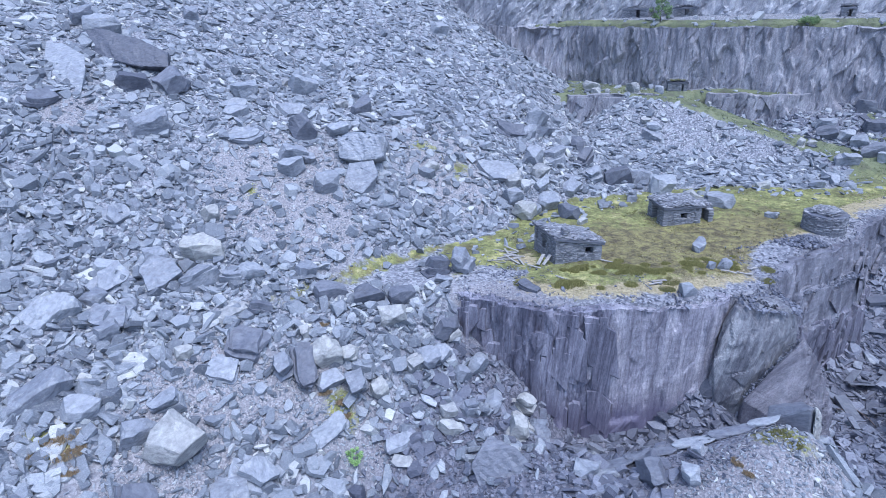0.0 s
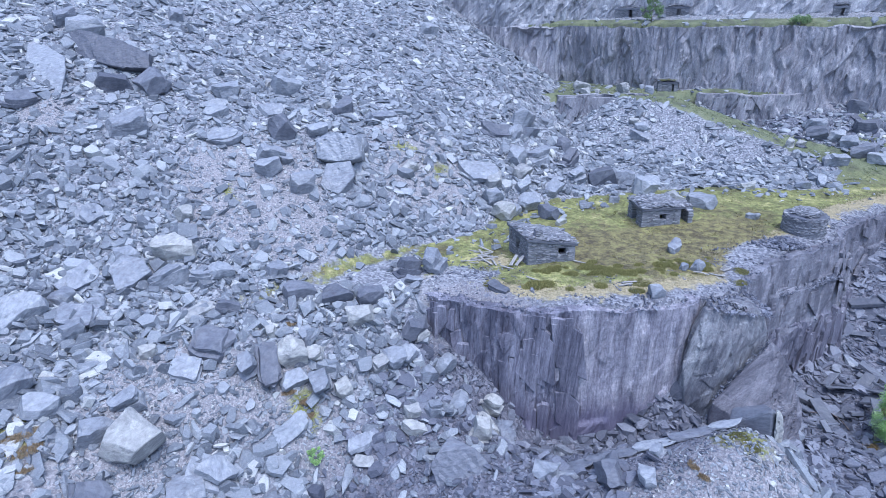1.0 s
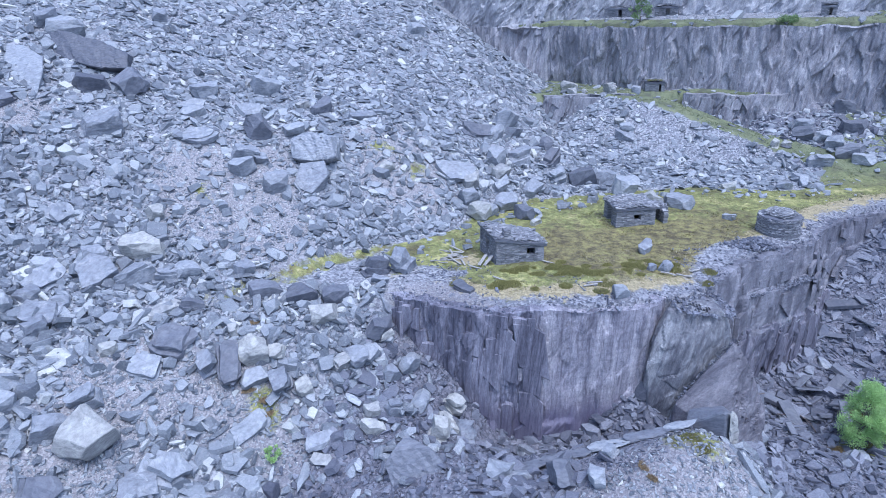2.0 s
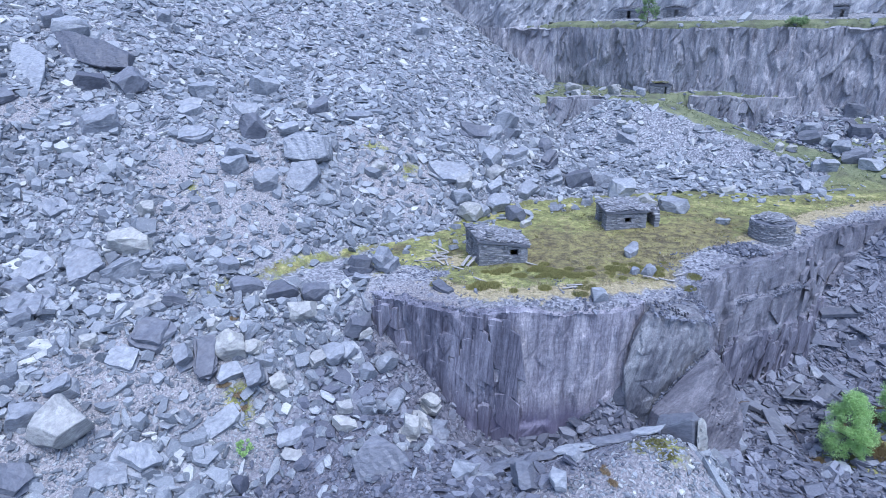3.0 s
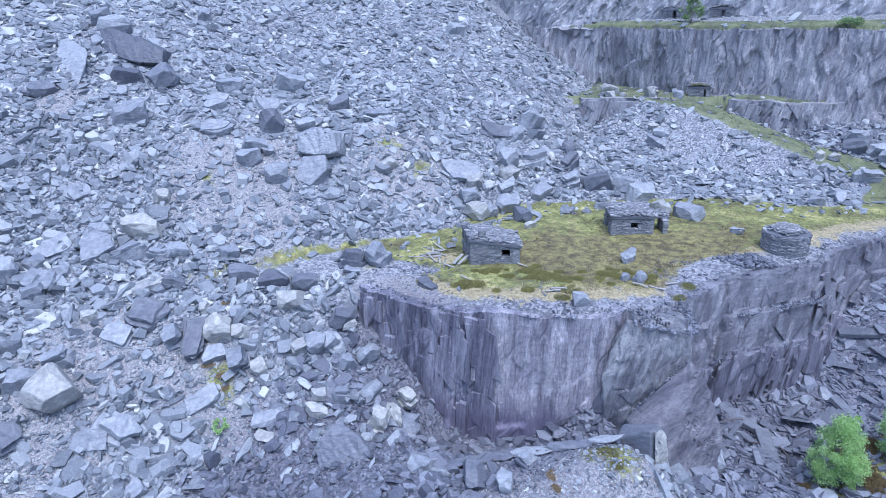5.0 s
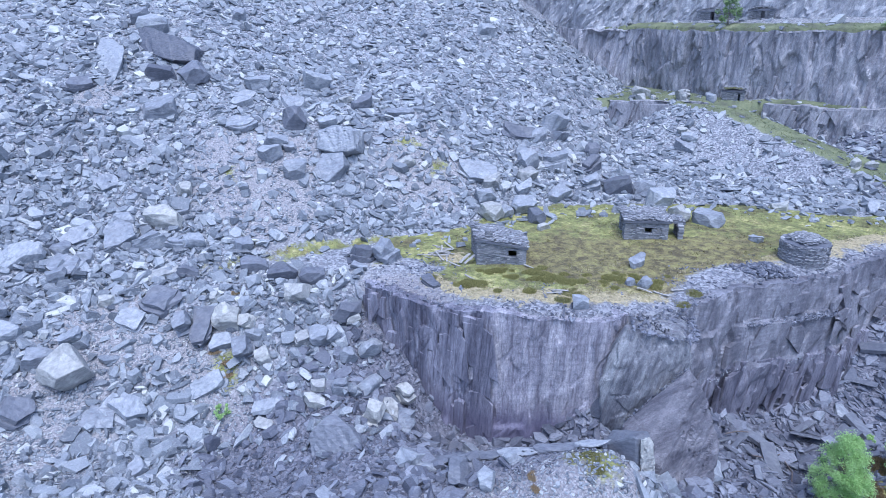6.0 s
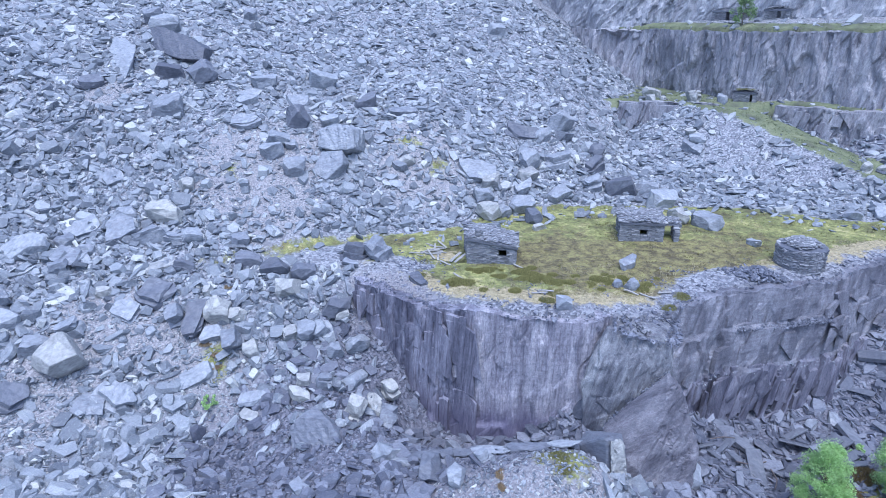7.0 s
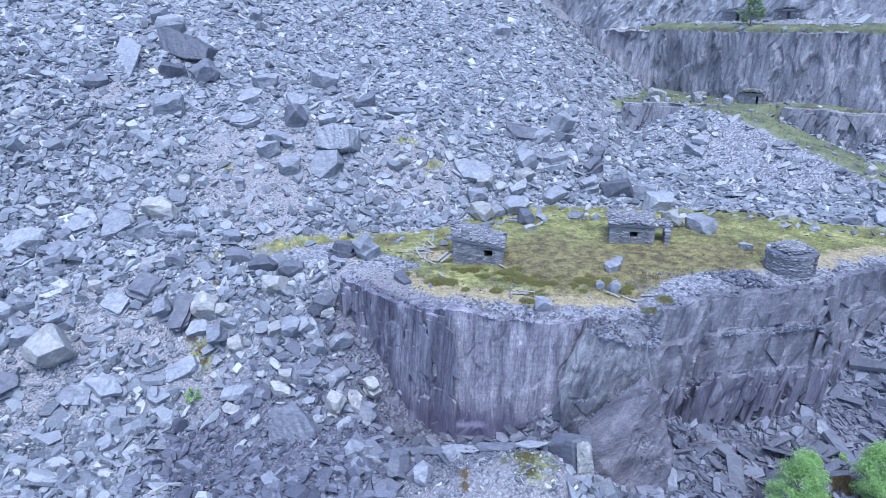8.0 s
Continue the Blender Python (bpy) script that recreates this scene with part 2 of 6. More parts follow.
ochre_moss_mat = leafy("ochre_moss", (0.25, 0.185, 0.11), (0.42, 0.33, 0.21), 0.2)
bracken_mat = leafy("bracken_frond", (0.15, 0.11, 0.06), (0.28, 0.215, 0.11), 0.25)
moss_mat = leafy("moss_sprig", (0.16, 0.157, 0.065), (0.33, 0.32, 0.14), 0.2)


# ---- terrain shape ----
PLATEAU, BENCH, TERRACE, FLOOR = -15.45, -9.65, -2.6, -24.2
EDGE = [(-90, -30), (-30, 14), (-15, 24.5), (-10, 29.0), (-5, 31.0), (0.9, 32.0), (3.5, 31.3), (5.3, 30.45), (8.5, 30.0), (12, 30.25), (15, 30.9), (18.7, 32.0), (19.9, 34.0), (22.6, 36.9), (25.5, 38.2), (28.4, 39.9), (30.3, 42.4), (33, 44.5), (38, 47), (46, 49), (62, 51), (200, 58)]
WALL = [(-60, 175), (-6, 104), (9, 88), (14, 85.2), (18.2, 82.3), (21.6, 78.0), (25.2, 73.9), (29.4, 71.3), (38, 68.3), (45, 65.4), (62, 56), (90, 30), (120, -40)]
TOE = [(-12, 31), (-9, 33), (-3.4, 37.5), (0.3, 39.9), (3.2, 42), (6.7, 47), (10.8, 50), (15, 51.4), (20, 52.2), (25, 53.3), (29.4, 51.6), (33, 51.6), (36, 54.5), (40, 60)]
RAMP = [(21.0, 70.6, -9.65), (25.2, 68.2, -10.1), (29.5, 65.2, -11.6), (35.3, 60.8, -13.7), (41.0, 55.4, -15.3), (46, 50, -16)]

VERGE = [(-16.5, 25.6), (-12.3, 28.7), (-9.9, 30.8), (-7.8, 32.7), (-5.9, 34.2), (-4.4, 35.9), (-2.7, 37.2), (-0.9, 38.9), (1.5, 39.8), (3.8, 41.6)]


def smooth(a, b, v):
    u = np.clip((v - a) / (b - a), 0, 1)
    return u * u * (3 - 2 * u)


def side(line, x, y):
    """Signed distance to a line, positive behind it (to the left of its way)."""
    best, out = np.full(np.shape(x), 1e9), np.zeros(np.shape(x))
    for (ax, ay), (bx, by) in zip(line, line[1:]):
        dx, dy = bx - ax, by - ay
        u = np.clip(((x - ax) * dx + (y - ay) * dy) / (dx * dx + dy * dy), 0, 1)
        px, py = x - ax - u * dx, y - ay - u * dy
        d = np.hypot(px, py)
        near = d < best
        best = np.where(near, d, best)
        out = np.where(near, np.where(dx * py - dy * px >= 0, d, -d), out)
    return out


def hills(x, y, spread, bumps):
    return sum(h * np.exp(-((x - cx) ** 2 + (y - cy) ** 2) / (2 * spread * spread)) for cx, cy, h in bumps)


def wave(x, y, s=0.0):
    """A cheap rolling unevenness, about -1 to 1."""
    return (np.sin(0.9 * x + 0.5 * y + s) + np.sin(-0.6 * x + 1.1 * y + 2 * s) + np.sin(1.7 * x - 1.3 * y + 3 * s) * 0.6 + np.sin(2.3 * x + 2.9 * y + s) * 0.4) / 3


def upper_scree(x, y):
    z = -29.123 - 0.376 * x + 0.351 * y
    z = z + hills(x, y, 5.5, [(30, 55, 1.5), (-20, 28, -1.6), (-13, 59, -1.31), (17, 65, -1.31), (-15, 37, -1.12), (-1, 41, -1.32), (-6, 42, 0.96), (0, 49, 1.3), (20, 54, 1.17)])
    z = z - 2.2 * np.exp(-((x - 16.5) ** 2 + (y - 67.0) ** 2) / 18.0)
    z = z - 4.3 * np.exp(-(np.minimum(side(WALL, x, y), 0) / 7.0) ** 2) * smooth(24, 17, x) - 0.9 * np.clip(side(WALL, x, y), 0, 9)
    return np.minimum(z, 24.0)


def lower_scree(x, y):
    z = -23.406 - 0.19 * x + 0.204 * y
    z = z + hills(x, y, 3.2, [(16, 23, 2.3), (8, 29, -4.06), (35, 44, 1.6), (14, 27, -2.69), (-7, 20, -1.92), (-1, 22, -2.01), (24, 36, -2.58), (14, 22, 2.5), (28, 30, 0.99), (31, 37, -1.93)])
    z = z + hills(x, y, 3.2, [(19, 28, -1.0), (-11, 18, -1.01), (1, 30, -1.4), (-3, 31, 1.23), (-4, 25, -1.46), (24, 31, -0.88), (40, 45, 6.0)])
    z = z + hills(x, y, 1.6, [(6.6, 28.5, -0.7), (11.6, 29.6, -0.5), (14.6, 30.0, 0.6), (15.6, 24.8, 0.7), (25.6, 31.4, -1.1), (26.6, 28.6, -0.9), (10.1, 24.4, 0.6), (13.4, 21.6, -0.2)])
    return np.clip(z, FLOOR - 1.2, 10)


def ramp_ridge(x, y):
    best, z, off = np.full(np.shape(x), 1e9), np.full(np.shape(x), -99.0), np.zeros(np.shape(x))
    for (ax, ay, az), (bx, by, bz) in zip(RAMP, RAMP[1:]):
        dx, dy = bx - ax, by - ay
        u = np.clip(((x - ax) * dx + (y - ay) * dy) / (dx * dx + dy * dy), 0, 1)
        px, py = x - ax - u * dx, y - ay - u * dy
        d = np.hypot(px, py)
        near = d < best
        best = np.where(near, d, best)
        z = np.where(near, az + u * (bz - az), z)
        off = np.where(near, np.where(dx * py - dy * px >= 0, 1.0, -1.0), off)
    fall = np.where(off > 0, 0.42, 0.66)
    return z - fall * np.maximum(best - 1.7, 0), best


def bench_side(x, y):
    """Positive on the middle bench."""
    return side([(-40, 92), (2, 76), (10, 70.6), (15.2, 69.9), (19.6, 69.4), (22.0, 69.4), (26, 69.6), (29.3, 68.8), (33, 67.4), (38.2, 66.6), (40, 72)], x, y)


def talus(x, y, back):
    """Fallen blocks banked against the high wall beyond the ramp."""
    return -10.8 - 0.45 * np.maximum(-back - 0.5, 0) - 9 * smooth(35.5, 31, x)


def height(x, y):
    x, y = np.asarray(x, float), np.asarray(y, float)
    d = side(EDGE, x, y)
    back = side(WALL, x, y)
    up = upper_scree(x, y)
    plateau = PLATEAU + 0.10 * wave(x * 0.5, y * 0.5) - 0.25 * smooth(2.5, 0.2, d) + 0.0 * x
    ridge, _ = ramp_ridge(x, y)
    off = side(TOE, x, y)
    plateau = plateau + np.clip(0.10 * off, 0, 1.0) * smooth(2, 8, x) * smooth(40, 32, x)
    behind = np.maximum(np.maximum(up, plateau), np.maximum(ridge, talus(x, y, back)))
    behind = np.where(bench_side(x, y) > 0.5, np.maximum(behind, BENCH + 0.08 * wave(x, y) + 0.24 * np.clip(bench_side(x, y) - 0.5, 0, 2.0) * smooth(27, 29.5, x)), behind)
    behind = np.where(back > 0.9, np.maximum(up, TERRACE - 0.42 + 0.3 * np.clip(back - 0.4, 0, 2.0) + 0.1 * np.clip(back - 2.2, 0, 7)), behind)
    behind = np.where(back > 8.2, np.maximum(up, 18.0), behind)
    low = lower_scree(x, y)
    soft = smooth(-1.6, 1.2, d)
    hard = (d > 0.3).astype(float)
    k = smooth(-0.5, 1.2, x)
    w = soft * (1 - k) + hard * k
    low = np.minimum(low, behind + 0.3)
    return low * (1 - w) + behind * w


# ---- ground sheet ----
GRAVEL = [(-10.8, 41.4, 2.4), (-13.8, 40.9, 1.8), (-11.3, 38.3, 2.4), (-8.0, 37.5, 1.8), (-0.9, 48.0, 2.6), (0.5, 45.5, 1.8), (-11.3, 25.2, 1.7), (-12.6, 23.6, 1.2), (-10.9, 20.0, 1.8), (-12.4, 17.6, 1.8), (14.2, 21.8, 2.8), (12.8, 20.8, 2.2), (0.0, 22.0, 2.2), (3.6, 22.4, 1.8), (1.6, 24.6, 1.3), (4.4, 29.6, 1.7), (2.4, 31.2, 1.2), (5.6, 28.2, 1.3), (-4.2, 24.6, 1.2), (-7.6, 25.6, 1.2), (24.0, 63.8, 2.0), (27.4, 62.0, 1.9), (30.6, 60.2, 1.5), (-24.6, 40.4, 1.2), (2.6, 31.0, 1.6), (-6.0, 26.6, 1.0)]


def fineness(x, y):
    return np.clip(1.5 * sum(np.exp(-((x - a) ** 2 + (y - b) ** 2) / (2 * (0.85 * c) ** 2)) for a, b, c in GRAVEL), 0, 1)


def turf_amount(x, y):
    """How far turf has taken the ground: 1 on the plateau, path and benches, 0 on bare scree."""
    d = side(EDGE, x, y)
    up = upper_scree(x, y)
    ridge, rd = ramp_ridge(x, y)
    off = side(TOE, x, y)
    flat = smooth(0.4, -0.9, off) * smooth(0.1, 3.2, d) ** 0.8 * smooth(-2.5, 1.5, x)
    flat = flat * (1 - smooth(0.6, 1.6, ridge - PLATEAU)) * (1 - 0.75 * smooth(46, 36, y) * smooth(17, 21, x) * smooth(3.6, 2.0, d))
    flat = flat * (1 - 0.9 * np.exp(-((x - 2.6) / 3.0) ** 2 - ((y - 34.6) / 2.0) ** 2))
    berm = np.exp(-(side(VERGE, x, y) / 0.95) ** 2) * (0.42 + 0.16 * smooth(-9, -5, x)) * smooth(-17, -12, x) * smooth(5, 3, x)
    track = 0.95 * smooth(2.7, 1.2, rd) * smooth(47, 42, x)
    bench = smooth(0.0, 0.5, bench_side(x, y)) * smooth(-0.4, -1.2, side(WALL, x, y)) * smooth(9, 14, x) * smooth(0.3, -0.2, up - BENCH)
    top = smooth(0.2, 0.6, side(WALL, x, y)) * smooth(3.6, 2.3, side(WALL, x, y)) * 0.9 * smooth(0.2, -0.3, up - TERRACE)
    moss = hills(x, y, 1.0, [(15.2, 22.6, 0.75), (-16.3, 20.6, 0.8), (1.0, 47.6, 0.52), (-2.0, 48.4, 0.48), (-13.2, 38.9, 0.42), (-5.4, 26.0, 0.5), (27.3, 28.6, 1.2), (29.0, 29.2, 1.2)])
    return np.clip(np.maximum.reduce([flat, berm, track, bench, top, moss]), 0, 1)


def dry_amount(x, y):
    """Bleached grass: the thin turf along the rim and round the shelters."""
    d = side(EDGE, x, y)
    rim = 0.75 * np.exp(-((d - 1.9) / 1.3) ** 2) * smooth(-3, 2, x)
    near = hills(x, y, 1.3, [(26.6, 40.6, 0.6), (5.0, 37.0, 0.6), (12.5, 40.5, 0.35), (8.5, 41.5, 0.4), (19.5, 44.5, 0.35)])
    return np.clip(rim + near, 0, 1)


def fresh_shade_amount(x, y):
    """Where the slate is dark: newly broken on the floor below the faces, and shade painted in beside the front face.
    """
    d = side(EDGE, x, y)
    # The last two hills paint the shadow zone beside the face into the colour.
    near = hills(x, y, 3.0, [(-0.5, 21.5, 0.9), (2.5, 22.5, 1.0), (5.5, 23.5, 1.0), (7.5, 27, 1.0), (11, 26.5, 1.0), (14, 28, 1.0), (3.4, 30.0, 0.8), (5.4, 28.6, 0.8)])
    rim = 0.4 * np.exp(-((d - 0.6) / 1.2) ** 2) * smooth(1, 3, x) * (d > 0)
    bank = np.clip(hills(x, y, 4.0, [(39.5, 61, 0.5), (43.5, 61.5, 0.5), (36, 64.5, 0.4)]), 0, 0.5)
    return np.maximum(np.maximum(np.clip(np.maximum(smooth(16.8, 20.0, x), near), 0, 1) * smooth(0.6, -0.3, d), rim), bank)


def heath_amount(x, y):
    """Brown heather: the middle of the ledge."""
    return np.clip(0.2 * np.exp(-(side(VERGE, x, y) / 1.2) ** 2) + hills(x, y, 2.4, [(12.8, 37.4, 0.6), (15.6, 37.6, 0.55), (18.5, 39.0, 0.55), (12.0, 40.4, 0.5), (21.0, 41.2, 0.5), (24.0, 45.0, 0.3), (20.0, 36.8, 0.3)]), 0, 0.85)


def haze_tint_amount(x, y):
    """Distance haze painted into the turf colour: the ramp track and the benches at the back."""
    return smooth(50, 58, y)


def grid_axis(lo, hi, step, far):
    return np.concatenate([-np.array(far[::-1]) + lo, np.arange(lo, hi, step), hi + np.array(far)])


def mesh_object(name, verts, faces, material, parent=None, smooth_shade=False):
    me = bpy.data.meshes.new(name)
    me.from_pydata(verts if isinstance(verts, list) else verts.tolist(), [], faces if isinstance(faces, list) else faces.tolist())
    me.update()
    me.polygons.foreach_set("use_smooth", np.full(len(me.polygons), smooth_shade))
    me.materials.append(material)
    ob = new(name, me)
    if parent:
        ob.parent = parent
    return ob


def grid_faces(n, m):
    i = np.arange(n * m).reshape(n, m)
    return np.stack([i[:-1, :-1], i[:-1, 1:], i[1:, 1:], i[1:, :-1]], -1).reshape(-1, 4)


gx = grid_axis(-46, 56, 0.34, [4, 12, 30, 70, 160, 400, 1000, 2500])
gy = grid_axis(12, 96, 0.34, [4, 12, 30, 70, 160, 400, 1000, 2500])
GX, GY = np.meshgrid(gx, gy)
GZ = height(GX, GY)
rng = np.random.default_rng(11)
GZ += 0.05 * wave(GX * 2.1, GY * 2.3, 1.0) + rng.normal(0, 0.015, GZ.shape)
ground = mesh_object("ground", np.stack([GX, GY, GZ], -1).reshape(-1, 3), grid_faces(*GX.shape), ground_mat, smooth_shade=True)
tagged(ground, "grey slate gravel and rough turf of the quarry floor", "ground", kind="structure")
att = ground.data.attributes.new("turf", "FLOAT", "POINT")
att.data.foreach_set("value", turf_amount(GX, GY).astype(np.float32).ravel())
att = ground.data.attributes.new("dry", "FLOAT", "POINT")
att.data.foreach_set("value", dry_amount(GX, GY).astype(np.float32).ravel())
att = ground.data.attributes.new("silt", "FLOAT", "POINT")
att.data.foreach_set("value", (fineness(GX, GY) * (1 - 0.9 * fresh_shade_amount(GX, GY)) * smooth(58, 52, GY)).astype(np.float32).ravel())
att = ground.data.attributes.new("heath", "FLOAT", "POINT")
att.data.foreach_set("value", heath_amount(GX, GY).astype(np.float32).ravel())
att = ground.data.attributes.new("haze_tint", "FLOAT", "POINT")
att.data.foreach_set("value", haze_tint_amount(GX, GY).astype(np.float32).ravel())
att = ground.data.attributes.new("fresh_shade", "FLOAT", "POINT")
att.data.foreach_set("value", fresh_shade_amount(GX, GY).astype(np.float32).ravel())


# ---- quarry faces ----
def value_noise(u, v, seed):
    r = np.random.default_rng(seed)
    tab = r.uniform(-1, 1, (64, 64))
    iu, iv = np.floor(u).astype(int), np.floor(v).astype(int)
    fu, fv = u - iu, v - iv
    fu, fv = fu * fu * (3 - 2 * fu), fv * fv * (3 - 2 * fv)
    a, b = tab[iu % 64, iv % 64], tab[(iu + 1) % 64, iv % 64]
    c, d = tab[iu % 64, (iv + 1) % 64], tab[(iu + 1) % 64, (iv + 1) % 64]
    return (a * (1 - fu) + b * fu) * (1 - fv) + (c * (1 - fu) + d * fu) * fv


def blocks(u, v, su, sv, seed):
    """Split plates: irregular cells, each with its own offset and slant."""
    r = np.random.default_rng(seed)
    off, tilt, jit = r.uniform(-1, 1, (64, 64)), r.uniform(-1, 1, (64, 64, 2)), r.uniform(0.0, 1.0, (64, 64, 2))
    a, b = u / su, v / sv
    iu, iv = np.floor(a).astype(int), np.floor(b).astype(int)
    total, out = np.full(u.shape, 1e-12), np.zeros(u.shape)
    for du in (-1, 0, 1):
        for dv in (-1, 0, 1):
            cu, cv = iu + du, iv + dv
            j = jit[cu % 64, cv % 64]
            pu, pv = a - cu - j[..., 0], b - cv - j[..., 1]
            w = np.exp(-48.0 * np.sqrt(pu * pu + pv * pv + 0.6 * np.abs(pu * pv)))
            tl = tilt[cu % 64, cv % 64]
            out += w * (off[cu % 64, cv % 64] + 1.1 * (tl[..., 0] * pu + tl[..., 1] * pv))
            total += w
    return out / total


def cliff(name, line, top, foot, batter, material, seed, lean=0.15, rough=0.35, step=0.13, ledges=(), second=None, calm=None, sunk=0.0, under=0.0, grain=1.6):
    """A rock face below a line in plan: top and foot heights, outward batter, leaning plates and grooves."""
    p = np.array(line, float)
    seg = np.hypot(*np.diff(p, axis=0).T)
    run = np.concatenate([[0], np.cumsum(seg)])
    n = int(run[-1] / step) + 1
    s = np.linspace(0, run[-1], n)
    ks = np.linspace(-0.9, 0.9, 7)
    px = np.mean([np.interp(s + k, run, p[:, 0]) for k in ks], 0)
    py = np.mean([np.interp(s + k, run, p[:, 1]) for k in ks], 0)
    tx, ty = np.gradient(px), np.gradient(py)
    le = np.hypot(tx, ty)
    nx, ny = ty / le, -tx / le
    m = int((top - foot) / step) + 1
    v = np.linspace(0, top - foot, m)
    S, V = np.meshgrid(s, v)
    u = S + lean * V
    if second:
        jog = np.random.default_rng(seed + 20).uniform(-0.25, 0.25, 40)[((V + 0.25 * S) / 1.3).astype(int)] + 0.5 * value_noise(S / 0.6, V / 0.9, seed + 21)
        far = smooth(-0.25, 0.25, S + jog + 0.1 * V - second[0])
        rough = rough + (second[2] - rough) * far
    if calm:
        rough = rough * (calm[1] + (1 - calm[1]) * smooth(calm[0] - 0.4, calm[0] + 0.4, V))
    w = u + 0.3 * value_noise(u / 1.1, V / 1.6, seed + 11)
    disp = rough * (0.8 * blocks(w, V, 2.6, 5.5, seed) + 0.5 * blocks(w, V, 1.0, 3.0, seed + 1) + 0.24 * blocks(w, V, 0.36, grain, seed + 2))
    disp += rough * (0.8 * value_noise(u / 4.6, V / 8.0, seed + 3) + 0.08 * value_noise(u / 0.3, V / 3.0, seed + 5))
    for depth, out in ledges:
        wob = 0.16 * value_noise(S / 2.4, S * 0 + depth, seed + 6) + 0.12 * value_noise(S / 0.6, S * 0 + 3 + depth, seed + 7)
        disp += out * smooth(-0.07, 0.07, V - depth - wob) * np.clip(0.7 + 0.9 * value_noise(S / 1.7, S * 0 + depth, seed + 10), 0.05, 1.3)
    disp += batter * V - under * smooth(6.2, 8.2, V + 0.8 * value_noise(S / 1.8, S * 0 + 5, seed + 13))
    Z = top - V + 0.16 * value_noise(S / 1.3, S * 0, seed + 8) * np.exp(-V) + 0.05 * value_noise(S / 0.3, S * 0 + 9, seed + 9) * np.exp(-V)
    X, Y = px + nx * disp, py + ny * disp
    rows = []
    for inn, dz in ((1.3, -0.3), (0.9, 0.0), (0.5, 0.02), (0.15, 0.02)):
        rows.append(np.stack([px - nx * inn, py - ny * inn, Z[0] + dz - sunk * inn], -1))
    V3 = np.concatenate([np.array(rows), np.stack([X, Y, Z], -1)], 0)
    ob = mesh_object(name, V3.reshape(-1, 3), grid_faces(*V3.shape[:2])[:, ::-1], material)
    if calm:
        ob.data.materials.append(calm[2])
        which = np.concatenate([np.repeat(V[:1], 4, 0), V], 0)[:-1, :-1] < calm[0] + 0.3 * value_noise(np.concatenate([np.repeat(S[:1], 4, 0), S], 0)[:-1, :-1] / 0.9, np.zeros((V.shape[0] + 3, V.shape[1] - 1)), seed + 12)
        ob.data.polygons.foreach_set("material_index", which.astype(np.int32).ravel())
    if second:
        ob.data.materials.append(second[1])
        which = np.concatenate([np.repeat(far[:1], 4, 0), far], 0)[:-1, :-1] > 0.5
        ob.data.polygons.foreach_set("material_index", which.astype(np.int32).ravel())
    return ob


def plates(face, line, top, foot, batter, material, seed, count, wide, tall, thick, lean, span=(0, 1), proud=0.1, depth=(0.0, 1.0), turn=0.05):
    """Cleaved plates standing on a rock face: thin leaning slivers with flat fronts and broken ends."""
    r = np.random.default_rng(seed)
    p = np.array(line, float)
    run = np.concatenate([[0], np.cumsum(np.hypot(*np.diff(p, axis=0).T))])
    vs, fs, at = [], [], 0
    for _ in range(count):
        s = run[-1] * r.uniform(*span)
        h = tall * math.exp(r.normal(0, 0.35))
        w = wide * math.exp(r.normal(0, 0.4))
        v = (top - foot) * r.uniform(*depth)
        x, y = np.interp(s, run, p[:, 0]), np.interp(s, run, p[:, 1])
        x1, y1 = np.interp(s + 0.4, run, p[:, 0]), np.interp(s + 0.4, run, p[:, 1])
        x0, y0 = np.interp(s - 0.4, run, p[:, 0]), np.interp(s - 0.4, run, p[:, 1])
        e = np.array([x1 - x0, y1 - y0, 0.0])
        e /= np.linalg.norm(e)
        n = np.array([e[1], -e[0], 0.0])
        top_room = min(h / 2, v - 0.05)
        k, cut = 5, r.normal(0, 0.35 * w, 2)
        taper = r.uniform(0.7, 1.0, 2)
        poly = np.array([(-w / 2, -h / 2 + cut[0]), (w / 2 * taper[0], -h / 2 - cut[0]), (w / 2, h / 2 - cut[1]), (w * r.uniform(-0.2, 0.3), h / 2 + 0.1 * w), (-w / 2 * taper[1], h / 2 + cut[1])])
        poly[:, 1] = np.minimum(poly[:, 1], top_room)
        up = np.array([0, 0, 1.0]) + e * (lean + r.normal(0, 0.05)) - n * batter
        spin, tip = r.normal(0, turn), r.normal(0, 0.3 * turn)
        t = thick * math.exp(r.normal(0, 0.4))
        base = np.array([x, y, top - v]) + n * (batter * v + proud * r.uniform(-1.0, 1.0))
        pts = []
        for f, g in ((1.0, -4.0), (r.uniform(0.9, 0.99), 1.0)):
            for a, b in poly:
                pts.append(base + e * a * f + up * b * f + n * (g * t / 2 + spin * a + tip * b))
        pts = np.array(pts)
        idx = [list(range(at + k, at + 2 * k))] + [[at + i, at + (i + 1) % k, at + k + (i + 1) % k, at + k + i] for i in range(k)]
        vs.append(pts)
        fs += idx
        at += 2 * k
    ob = mesh_object("cleaved_plates", np.concatenate(vs), fs, material, face)
    return ob


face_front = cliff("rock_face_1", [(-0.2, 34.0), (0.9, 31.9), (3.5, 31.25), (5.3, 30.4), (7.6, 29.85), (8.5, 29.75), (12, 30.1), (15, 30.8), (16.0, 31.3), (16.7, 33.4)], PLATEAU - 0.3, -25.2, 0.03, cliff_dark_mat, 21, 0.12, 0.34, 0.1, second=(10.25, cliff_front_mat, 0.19))
